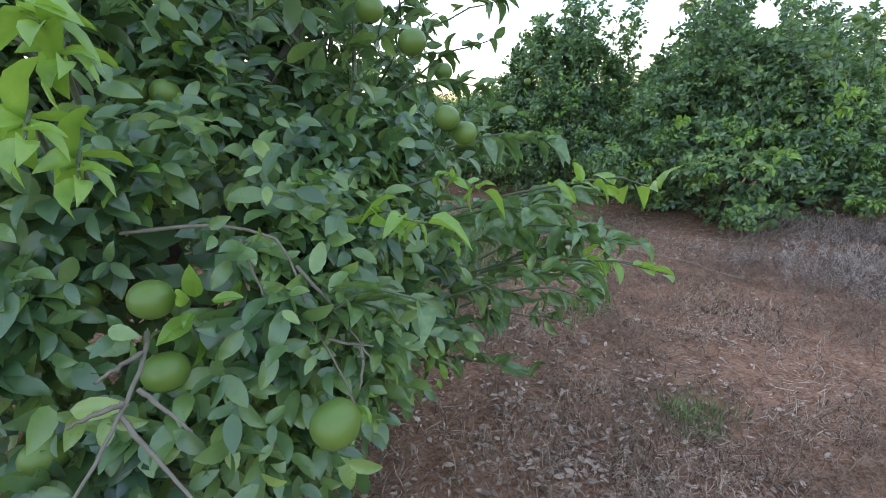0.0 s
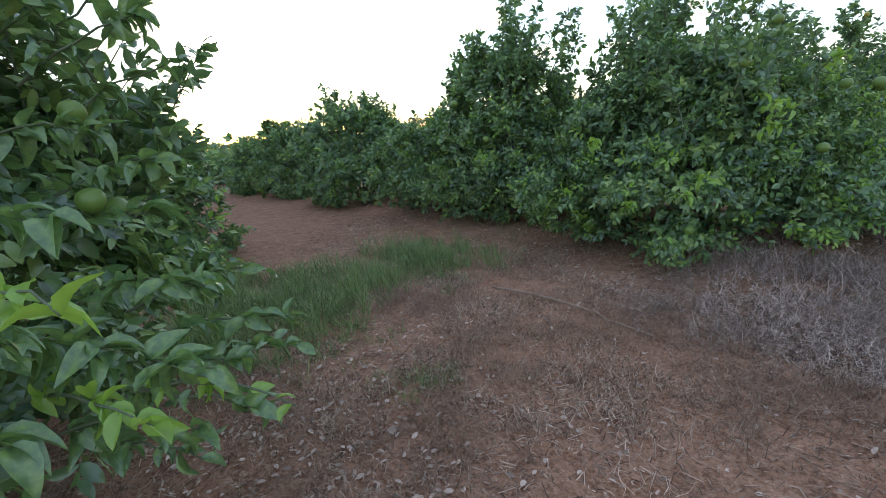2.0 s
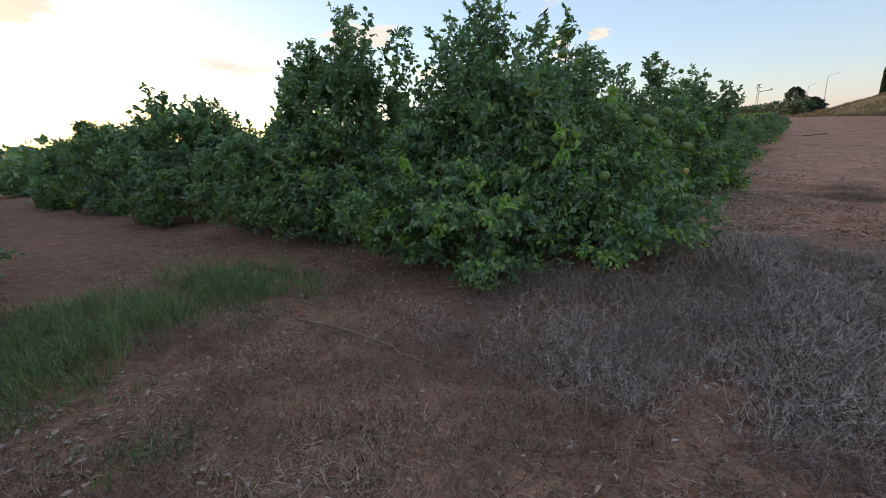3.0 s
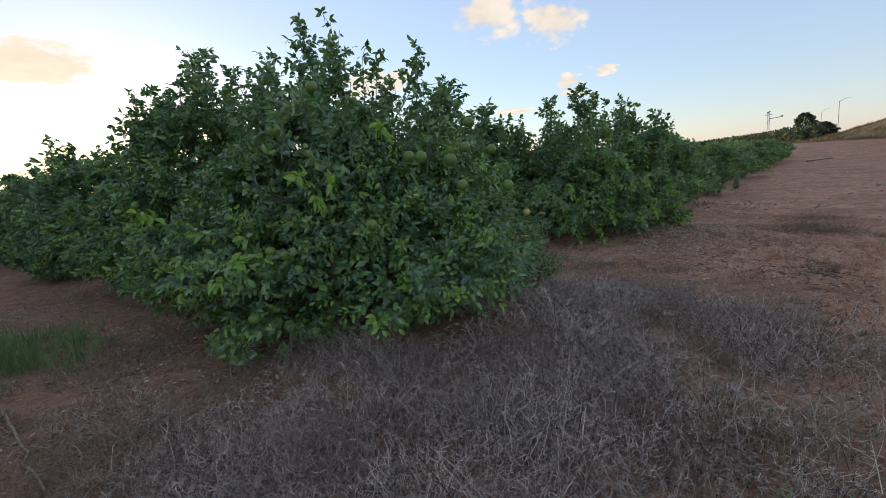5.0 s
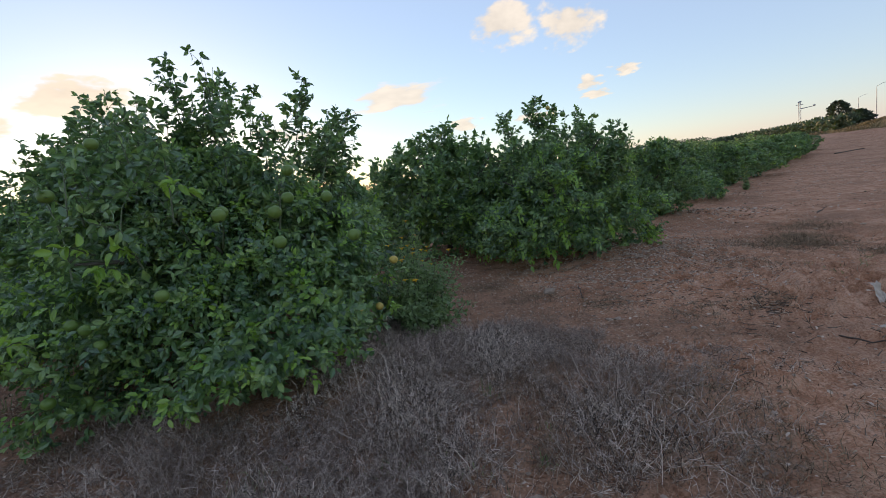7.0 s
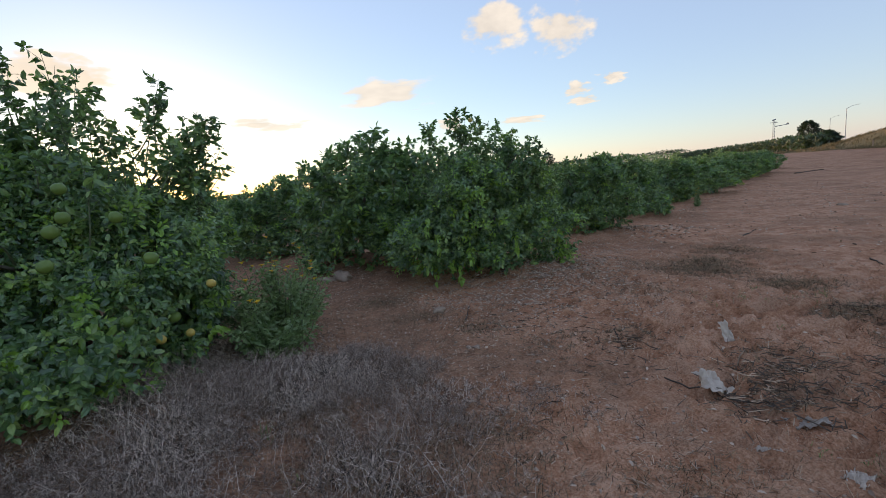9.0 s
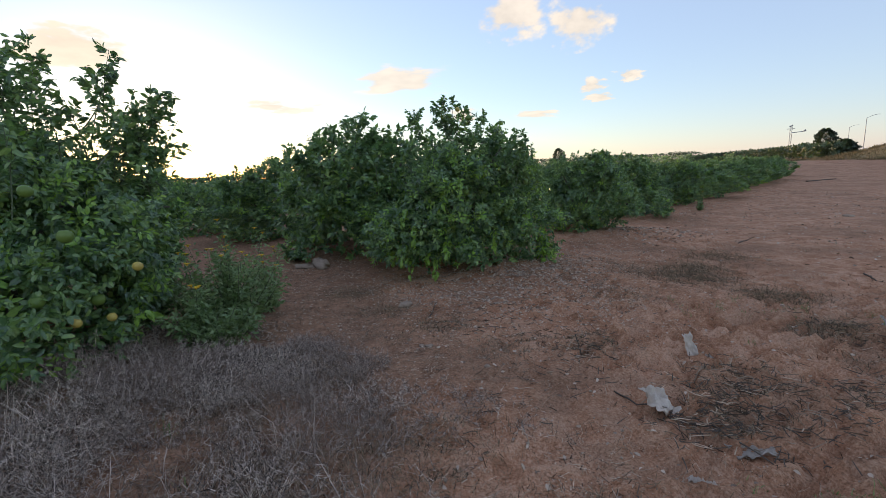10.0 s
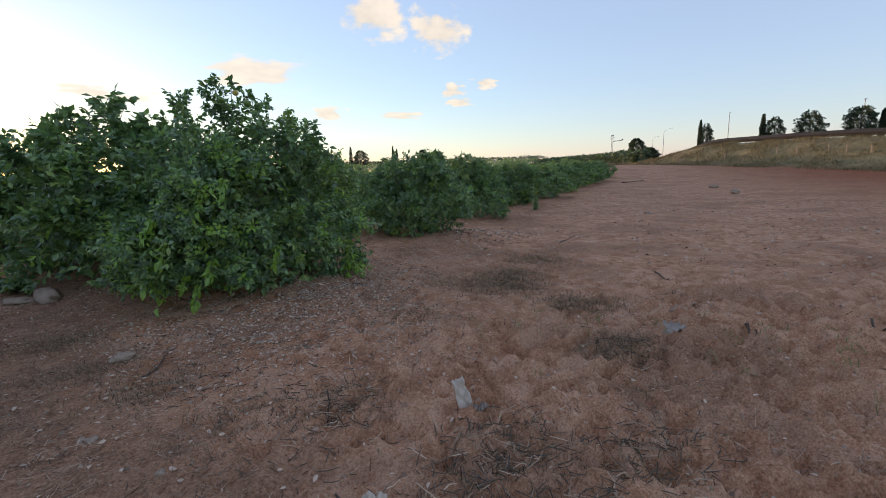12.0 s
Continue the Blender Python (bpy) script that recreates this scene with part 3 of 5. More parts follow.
for st, en, mt, n, lf in (((-0.35, 1.15, 1.05), (-0.06, 0.92, 1.13), YOUNG, 11, 0.088), ((0.05, 1.45, 1.02), (0.58, 1.22, 1.12), YOUNG, 11, 0.088), ((0.10, 1.50, 0.78), (0.62, 1.28, 0.84), YOUNG, 20, 0.075),
                          ((0.30, 1.60, 0.72), (0.80, 1.50, 0.72), YOUNG, 15, 0.065), ((-0.15, 1.30, 1.12), (0.08, 1.15, 1.15), YOUNG, 11, 0.07),
                          ((-0.69, 0.88, 1.45), (-0.53, 0.66, 1.47), YOUNG, 10, 0.085), ((-0.68, 0.83, 1.29), (-0.52, 0.61, 1.31), YOUNG, 10, 0.085), ((-0.68, 0.77, 1.35), (-0.52, 0.55, 1.37), YOUNG, 10, 0.085), ((-0.67, 0.83, 1.48), (-0.51, 0.61, 1.50), YOUNG, 10, 0.085), ((-0.05, 1.75, 0.62), (0.52, 1.75, 0.72), LEAF, 24, 0.095), ((0.0, 1.55, 0.85), (0.48, 1.42, 0.95), LEAF, 26, 0.10),
                          ((-0.1, 1.35, 0.72), (0.42, 1.20, 0.86), LEAF, 24, 0.10), ((0.0, 1.7, 0.45), (0.45, 1.6, 0.50), LEAF, 20, 0.09), ((-0.2, 2.2, 1.45), (0.28, 2.2, 1.66), LEAF, 22, 0.09),
                          ((-0.3, 2.3, 1.7), (0.15, 2.3, 1.95), LEAF, 20, 0.09), ((-0.4, 0.9, 0.9), (-0.05, 0.85, 0.98), LEAF, 18, 0.10), ((-0.1, 1.5, 1.2), (0.35, 1.5, 1.22), LEAF, 22, 0.10),
                          ((-0.2, 1.6, 0.35), (0.25, 1.35, 0.42), LEAF, 18, 0.09), ((-0.2, 1.9, 1.1), (0.26, 1.95, 1.15), LEAF, 24, 0.095), ((-0.3, 1.9, 1.4), (0.2, 1.9, 1.42), LEAF, 24, 0.095),
                          ((-0.2, 1.8, 0.9), (0.42, 1.85, 0.92), LEAF, 24, 0.095), ((0.0, 1.6, 0.6), (0.55, 1.55, 0.62), LEAF, 24, 0.095), ((-0.1, 1.5, 0.95), (0.38, 1.3, 1.02), LEAF, 30, 0.095),
                          ((0.1, 1.7, 0.95), (0.58, 1.62, 1.0), LEAF, 30, 0.09), ((0.1, 1.75, 0.75), (0.68, 1.85, 0.80), LEAF, 30, 0.09), ((0.1, 1.9, 0.6), (0.62, 2.0, 0.62), LEAF, 28, 0.09),
                          ((0.15, 1.5, 0.8), (0.66, 1.45, 0.86), LEAF, 30, 0.09), ((0.2, 1.6, 0.7), (0.62, 1.7, 0.58), LEAF, 26, 0.085), ((0.1, 1.9, 0.85), (0.5, 2.1, 0.9), LEAF, 26, 0.09),
                          ((-0.1, 2.0, 1.25), (0.32, 2.05, 1.32), LEAF, 26, 0.09), ((-0.2, 2.1, 1.6), (0.3, 2.1, 1.78), LEAF, 26, 0.09), ((-0.3, 2.0, 1.9), (0.15, 2.1, 2.1), LEAF, 24, 0.09)):
    leafy_branch(tree_near, st, en, mt, n, lf, n + int(st[0] * 50) ** 2, "branch of bright young leaves" if mt is YOUNG else "")


def bare_twig(tree, points, r):
    raw = np.array(points) * 1.22 - np.array((0, 0, 0.304)) - np.array(tree.location)
    s = np.linspace(0, len(raw) - 1, 12)
    pts = np.stack([np.interp(s, np.arange(len(raw)), raw[:, k]) for k in range(3)], -1)
    pts = pts + np.random.default_rng(int(abs(raw[0, 0]) * 1000)).normal(size=pts.shape) * 0.0012
    return part("bare_twig", *tube(pts, np.linspace(r, r * 0.5, 12), 6), CANE_GREY, tree, "bare grey-green twig", True)


CANE_GREY = plain_material("grey_twig", (0.13, 0.115, 0.085), (0.25, 0.22, 0.165), 40, 0.8, 0.2, 0.4)
for tw in (((-0.597, 0.755, 1.197), (-0.503, 0.75, 1.205), (-0.414, 0.755, 1.2), (-0.335, 0.766, 1.178), (-0.287, 0.745, 1.118), (-0.268, 0.705, 1.034), (-0.215, 0.665, 0.951), (-0.188, 0.632, 0.893)),
           ((-0.287, 0.745, 1.118), (-0.235, 0.727, 1.055), (-0.19, 0.7, 0.997), (-0.162, 0.683, 0.956)),
           ((-0.388, 0.761, 1.169), (-0.36, 0.727, 1.125), (-0.342, 0.707, 1.081)),
           ((-0.176, 0.692, 0.977), (-0.175, 0.672, 0.943), (-0.179, 0.649, 0.912)),
           ((-0.255, 0.695, 1.004), (-0.215, 0.688, 0.989), (-0.156, 0.694, 0.972)),
           ((-0.494, 0.616, 1.066), (-0.446, 0.525, 1.06), (-0.435, 0.461, 1.039), (-0.432, 0.414, 1.017), (-0.431, 0.363, 0.999)),
           ((-0.436, 0.455, 1.031), (-0.393, 0.433, 0.995), (-0.328, 0.398, 0.952)),
           ((-0.436, 0.465, 1.045), (-0.451, 0.438, 1.05), (-0.469, 0.419, 1.05)),
           ((-0.435, 0.495, 1.044), (-0.403, 0.488, 1.016), (-0.372, 0.484, 0.979)),
           ((-0.459, 0.548, 1.069), (-0.459, 0.495, 1.077), (-0.467, 0.47, 1.074))):
    bare_twig(tree_near, tw, 0.0048)
add_fruit(tree_near, [(0.01, 2.04, 1.51), (0.09, 1.91, 1.23), (0.03, 2.07, 1.18), (0.01, 1.33, 1.34), (0.06, 1.38, 1.29), (-0.84, 1.25, 1.47), (-0.76, 1.27, 1.46), (-0.23, 0.64, 0.85), (-0.59, 0.75, 0.91), (-0.59, 0.77, 1.06), (-0.18, 1.38, 1.00),
          (-0.80, 0.66, 0.80), (-0.08, 1.42, 1.56), (-0.20, 1.45, 1.66), (-0.85, 0.90, 1.02), (-0.25, 1.35, 1.10), (-0.30, 1.60, 1.75)], 0.042, sink=0.0)
add_fruit(tree_hero, [(4.40, 5.05, 1.32), (4.93, 4.64, 1.27), (5.05, 4.60, 1.36), (5.40, 5.10, 0.47), (3.40, 4.60, 0.68), (3.52, 4.58, 0.64), (3.60, 4.52, 0.52), (3.36, 4.62, 0.10), (3.46, 4.60, 0.05),
          (3.24, 4.44, 0.20), (3.15, 4.50, 0.06), (5.09, 4.56, 1.55), (5.31, 4.72, 1.33), (4.97, 4.46, 1.06), (4.64, 4.35, 1.30), (5.46, 4.78, 1.01), (3.60, 4.40, 1.57), (3.90, 4.60, 1.87),
          (4.21, 4.28, 0.84), (5.27, 4.68, 0.58)], 0.047, sink=0.03, shell=1.62)
add_fruit(tree_hero, [(5.78, 5.05, 0.72), (5.60, 4.93, 0.36), (5.45, 4.76, 0.38)], 0.037, RIPE)
add_fruit(tree_b, [(8.3, 8.75, 1.3), (9.0, 8.55, 1.0), (9.8, 8.75, 0.5), (8.75, 8.6, 0.4), (10.3, 9.2, 1.1), (8.9, 9.6, 2.35), (9.3, 9.5, 2.3)], 0.05)
add_fruit(tree_a2, [(1.6, 6.5, 1.1), (2.2, 6.45, 0.8), (1.2, 6.7, 1.6), (2.5, 6.6, 1.5)], 0.05)

for k, (x, y, z) in enumerate(((3.93, 4.42, 1.10), (3.84, 4.40, 1.00), (4.65, 4.47, 0.43), (3.12, 4.30, 0.50), (3.25, 4.25, 0.62), (2.50, 4.75, 0.98), (2.35, 5.20, 0.45), (3.76, 4.25, 1.17),
                               (2.75, 4.60, 0.40), (4.38, 4.45, 1.48), (5.60, 5.20, 0.25))):
    leafy_branch(tree_hero, (x + 0.02, y + 0.22, z - 0.02), (x + 0.03 * (-1) ** k, y - 0.10, z + 0.05), YOUNG, 12, 0.095, 300 + k, "branch of bright young leaves")
for k, (x, y, z) in enumerate(((8.12, 8.46, 0.32), (7.88, 8.56, 0.05), (8.42, 8.36, -0.20), (8.62, 8.32, 0.10), (10.45, 9.00, -0.05), (10.40, 8.92, -0.20), (10.55, 9.10, 0.08), (8.60, 8.36, 0.95), (7.95, 8.62, 0.62),
                               (9.40, 8.26, 0.22), (8.28, 8.40, -0.08), (8.02, 8.50, -0.22), (8.85, 8.30, 1.10), (10.1, 8.75, 0.5))):
    leafy_branch(tree_b, (x + 0.05, y + 0.30, z + 0.14), (x - 0.02, y - 0.10, z - 0.10), YOUNG, 16, 0.125, 340 + k, "branch of bright young leaves")
add_fruit(tree_b, [(9.98, 8.70, 0.32), (9.15, 9.95, 2.50)], 0.05, RIPE, sink=0.0)

# ---- the rest of the grove: rows that run away from the headland ----
NEAR_KINDS = [citrus_tree(60 + k, 1.5, 2.5, 1350, LEAF_LOW, 0.135, 0.82, 36, per=9, limbs=4, young=0.05) for k in range(3)]
FAR_KINDS = [citrus_tree(70 + k, 1.6, 2.4, 850, LEAF_LOW, 0.165, 0.84, 18, per=8, limbs=3, young=0.06) for k in range(3)]
near_spots = [(-3.5, 5.6, 1.08), (-6.3, 9.2, 1.0), (7.1, 12.3, 1.18), (3.9, 15.7, 1.06), (-3.5, 13.8, 0.95), (-5.8, 16.3, 0.92), (0.95, 9.25, 0.84)]
far_spots = [(-9.0, 12.6, 1.0), (-11.8, 16.0, 1.0), (1.0, 18.6, 0.9), (-1.7, 21.6, 0.85), (-9.7, 20.9, 0.62), (-12.4, 24.1, 0.62)]
for i, (rx, ry) in enumerate(ROW_ENDS[2:]):
    for k in range(4 if i < 3 else 3):
        (near_spots if i < 3 and k < 2 or i < 1 else far_spots).append((rx + ROW_WAY[0] * 3.4 * k, ry + ROW_WAY[1] * 3.4 * k, 0.98))
gr = np.random.default_rng(5)
grove = []
for kinds, spots in ((NEAR_KINDS, near_spots), (FAR_KINDS, far_spots)):
    for i, (x, y, sc) in enumerate(spots):
        src = kinds[i % len(kinds)]
        ob = src if i < len(kinds) else copy_thing(src, Matrix())
        plant(ob, x + gr.uniform(-0.2, 0.2), y + gr.uniform(-0.2, 0.2), "leafy green citrus tree in a row of the grove", gr.uniform(0, 360), 0.05)
        ob.scale = [sc * gr.uniform(1.0, 1.12) * (1.12 if kinds is FAR_KINDS else 1)] * 2 + [sc * gr.uniform(0.93, 1.08)]
        grove.append(ob)

# ---- the grove beyond, too far to tell its trees apart ----


def far_grove():
    g = np.random.default_rng(8)
    P = []
    rows = [(4.2 - 4.7 * k, 6.1 - 4.0 * k) for k in range(4, 1, -1)] + [(-0.75, 2.2)] + ROW_ENDS + [(53.0 + 4.4 * k, 46.0 + 3.5 * k) for k in range(6)]
    for i, (rx, ry) in enumerate(rows):
        for k in range(5 if i > 3 else 6, 34):
            cx, cy = rx + ROW_WAY[0] * 3.4 * k + g.uniform(-.3, .3), ry + ROW_WAY[1] * 3.4 * k + g.uniform(-.3, .3)
            n = 120
            a, h = g.uniform(0, 6.283, n), g.beta(1.4, 1.1, n)
            r = 1.6 * profile(h, 0.85) * g.uniform(0.8, 1.05, n)
            P.append(np.stack((cx + r * np.cos(a), cy + r * np.sin(a), float(lay(cx, cy)) + 0.1 + h * 1.85 * g.uniform(0.9, 1.1), a), -1))
    P = np.concatenate(P)
    n = len(P)
    N = np.stack((np.cos(P[:, 3]), np.sin(P[:, 3]), 0.6 + 0 * P[:, 3]), -1) + g.normal(size=(n, 3)) * 0.4
    stuff("far_grove", *spread(LEAF_LOW, P[:, :3], g.normal(size=(n, 3)), N, g.uniform(0.22, 0.5, n)), LEAF, "distant rows of green citrus trees", "grove")


far_grove()

# ---- what grows and lies on the ground ----


def floor_many(x, y):
    return lay(x, y) + np.array([relief(a, b) for a, b in zip(x.tolist(), y.tolist())])


def blades(g, x, y, height, width, lean=0.5):
    """Bent grass blades of three triangles each."""
    n = len(x)
    z = floor_many(x, y) - 0.004
    a, b = g.uniform(0, 6.283, n), g.uniform(0, 6.283, n)
    L = g.uniform(0.15, 1.6, n) * lean
    base = np.stack((x, y, z), -1)
    way = np.stack((np.cos(a) * L, np.sin(a) * L, np.ones(n)), -1)
    way = unit(way) * height[:, None]
    side = np.stack((np.cos(b), np.sin(b), np.zeros(n)), -1) * width[:, None]
    droop = np.stack((np.cos(a), np.sin(a), np.zeros(n)), -1) * (height * L * 0.35)[:, None]
    mid, tip = base + way * 0.6, base + way * 0.85 + droop * 1.3 - np.array((0, 0, 1)) * (height * np.minimum(L, 1.5) * 0.3)[:, None]
    V = np.stack((base - side, base + side, mid + side * 0.7, mid - side * 0.7, tip), 1)
    F = np.array([(0, 1, 2), (0, 2, 3), (3, 2, 4)])[None] + (np.arange(n) * 5)[:, None, None]
    return V.reshape(-1, 3), F.reshape(-1, 3)


def row_frame(x, y):
    """Along and across the bed of the big tree's row."""
    dx, dy = x - 4.2, y - 6.1
    return dx * ROW_WAY[0] + dy * ROW_WAY[1], dx * ROW_WAY[1] - dy * ROW_WAY[0]


def patchiness(x, y, scale, seed):
    return np.array([noise.noise(Vector((a * scale, b * scale, seed))) for a, b in zip(x, y)])


def tufted(g, per, x, y, spread_by):
    """Gather blades in tufts round the places."""
    tx, ty = np.repeat(x, per), np.repeat(y, per)
    return tx + g.normal(size=len(tx)) * spread_by, ty + g.normal(size=len(ty)) * spread_by


def stalks(g, x, y, height, width, lean, sprigs, sprig_len):
    """Crooked dry stalks of three kinked lengths, each with short side leaves at all angles."""
    n = len(x)
    base = np.stack((x, y, floor_many(x, y) - 0.004), -1)
    way = np.concatenate((g.normal(size=(n, 2)) * lean, np.ones((n, 1))), 1)
    joints = [base]
    for k in range(3):
        way = unit(way + np.concatenate((g.normal(size=(n, 2)) * 0.45, g.uniform(-0.55, 0.1, (n, 1)) * k * 0.6), 1))
        joints.append(joints[-1] + way * (height / 3)[:, None])
    a = g.uniform(0, 6.283, n)
    side = np.stack((np.cos(a), np.sin(a), 0 * a), -1) * width[:, None]
    J = np.stack(joints, 1)
    J[:, 1:, 2] = np.maximum(J[:, 1:, 2], base[:, None, 2] + 0.006)
    V = np.stack([J[:, k] + e * side * w for k, w in ((0, 1.0), (1, 0.9), (2, 0.75), (3, 0.35)) for e in (-1, 1)], 1)
    F = np.array([f for k in (0, 2, 4) for f in ((k, k + 1, k + 3), (k, k + 3, k + 2))])[None] + (np.arange(n) * 8)[:, None, None]
    sets = [(V.reshape(-1, 3), F.reshape(-1, 3))]
    m = n * sprigs
    i, f = np.repeat(np.arange(n), sprigs), g.uniform(0.15, 3.0, m)
    k = np.minimum(f.astype(int), 2)
    p = J[i, k] + (J[i, k + 1] - J[i, k]) * (f - k)[:, None]
    d = unit(g.normal(size=(m, 3)) + np.array((0, 0, 0.25)))
    end = p + d * (sprig_len * g.uniform(0.3, 1.0, m) * np.minimum(1, height[i] / 0.1))[:, None]
    end[:, 2] = np.maximum(end[:, 2], base[i, 2] + 0.004)
    sd = unit(np.cross(d, g.normal(size=(m, 3)))) * (width[i] * 0.8)[:, None]
    V = np.stack((p - sd, p + sd, end), 1).reshape(-1, 3)
    F = np.arange(3 * m).reshape(-1, 3)
    return join(sets + [(V, F)])


def loose_sand(x, y):
    """1 on the churned sand, 0 elsewhere."""
    return smooth(8.6, 9.8, x) * smooth(0, 1.5, 7.2 - y)


def dry_grass():
    g = np.random.default_rng(14)
    sets = []
    # the tall dry stand on the bed in front of the big tree
    n = 2500
    u, v = g.normal(-2.35, 1.0, n), g.uniform(-3.1, 1.9, n)
    keep = (u > -4.5) & (u < -0.3) & (patchiness(u, v, 1.1, 6) + 0.7 * patchiness(u, v, 3.2, 2) > -0.30)
    u, v = u[keep], v[keep]
    x, y = 4.2 + ROW_WAY[0] * u + ROW_WAY[1] * v, 6.1 + ROW_WAY[1] * u - ROW_WAY[0] * v
    x, y = tufted(g, 8, x, y, 0.07)
    h = (0.08 + 0.24 * g.uniform(0, 1, len(x)) ** 1.4) * np.clip(1.1 - 0.32 * np.maximum(row_frame(x, y)[1], 0), 0.4, 1.1) * np.clip(1 + 1.3 * patchiness(x, y, 1.2, 4), 0.35, 1.8)
    stuff("dry_grass_stand", *stalks(g, x, y, h, g.uniform(0.0010, 0.0023, len(x)), 0.5, 12, 0.085), STAND, "tall tangled grey dry grass before the tree", "grass")
    # short dry grass over the rest, in patches
    n = 11500
    x, y = g.uniform(-1.2, 12.5, n), g.uniform(0.2, 10.5, n)
    soil = soil_zone(x, y)
    keep = patchiness(x, y, 0.75, 9) + 0.5 * patchiness(x, y, 2.4, 2) > -0.10 + 0.30 * soil + 0.30 * loose_sand(x, y) + 0.2 * g.uniform(-1, 1, n)
    x, y = tufted(g, 4, x[keep], y[keep], 0.05)
    sets.append(stalks(g, x, y, g.uniform(0.03, 0.13, len(x)) * np.clip(1 + 1.2 * patchiness(x, y, 0.9, 14), 0.3, 1.7), g.uniform(0.0008, 0.0018, len(x)), 0.9, 4, 0.06))
    # thicker where the walk begins
    n = 10500
    x, y = g.uniform(-0.8, 7.4, n), g.uniform(0.4, 5.6, n)
    keep = patchiness(x, y, 1.25, 31) + 0.5 * patchiness(x, y, 3.1, 12) > -0.07 + 0.3 * soil_zone(x, y)
    x, y = tufted(g, 6, x[keep], y[keep], 0.06)
    sets.append(stalks(g, x, y, g.uniform(0.05, 0.16, len(x)), g.uniform(0.0008, 0.0018, len(x)), 0.7, 5, 0.06))
    # hay heaped beside the first tree
    x, y = tufted(g, 7, g.normal(0.75, 0.40, 330), g.normal(1.70, 0.38, 330), 0.06)
    sets.append(stalks(g, x, y, g.uniform(0.04, 0.15, len(x)), g.uniform(0.0008, 0.0017, len(x)), 1.0, 7, 0.07))
    # farther off, along the headland
    n = 5200
    x, y = g.uniform(9, 36, n), g.uniform(4, 28, n)
    keep = patchiness(x, y, 0.5, 5) + 0.4 * patchiness(x, y, 1.7, 3) > 0.16
    x, y = tufted(g, 7, x[keep], y[keep], 0.12)
    sets.append(blades(g, x, y, g.uniform(0.04, 0.14, len(x)), g.uniform(0.002, 0.004, len(x)), 0.9))
    stuff("dry_grass", *join(sets), STRAW, "grey-brown dry grass standing in patches", "grass")
    # dark dry weeds on the soil
    sets = []
    for wx, wy, r, k in ((12.6, 8.0, .62, 700), (12.98, 6.6, .45, 420), (9.58, 5.4, .26, 420), (10.38, 4.37, .30, 520), (9.9, 3.9, .32, 480), (12.17, 5.18, .30, 260), (11.02, 3.9, .30, 300),
                         (13.3, 8.6, .5, 380), (14.5, 9.6, .6, 320), (8.6, 3.2, .3, 260), (7.63, 3.9, .48, 900), (6.83, 3.66, .40, 700), (7.5, 3.25, .35, 500), (7.07, 8.1, .40, 620), (8.2, 6.4, .34, 520),
                         (7.6, 7.1, .30, 360), (8.9, 5.6, .35, 320), (6.6, 4.6, .4, 380), (5.7, 2.7, .35, 380), (10.9, 6.9, .4, 260), (11.6, 4.6, .25, 180), (3.2, 2.4, .5, 420), (2.0, 2.9, .4, 260)):
        k, tall = (k * 6, 0.2) if wx > 12 else (k * 3, 0.10)
        x, y = g.normal(wx, r * 0.75, k), g.normal(wy, r * 0.6, k)
        sets.append(blades(g, x, y, g.uniform(0.02, tall, k), g.uniform(0.0010, 0.0026, k), 1.2))
    stuff("dry_weeds", *join(sets), WEEDS, "dark brown dead weeds in low patches", "weeds")


def green_grass():
    g = np.random.default_rng(15)
    sets = []
    for gx, gy, rx, ry, n in ((-0.62, 4.15, .60, .80, 820), (0.62, 5.55, .58, .50, 420), (-1.5, 5.0, .5, .4, 160), (0.9, 2.9, .16, .14, 30), (1.15, 1.75, .14, .12, 28), (9.7, 3.05, .14, .1, 26),
                              (13.7, 4.3, .9, .6, 30), (11.9, 6.0, .7, .5, 24), (5.5, 3.0, .6, .5, 70), (6.6, 2.4, .5, .4, 40), (4.6, 3.4, .5, .4, 40), (0.2, 3.5, .3, .3, 60)):
        x, y = tufted(g, 14, g.normal(gx, rx * 0.7, n), g.normal(gy, ry * 0.7, n), 0.04)
        tall = np.clip(1 + 1.6 * patchiness(x, y, 1.7, 3), 0.25, 1.8)
        sets.append(blades(g, x, y, g.uniform(0.06, 0.34, len(x)) * tall * (1.0 if n > 150 else 0.36), g.uniform(0.0014, 0.0034, len(x)), 0.6))
    stuff("green_grass", *join(sets), GRASS, "soft green grass in patches between the rows", "grass")


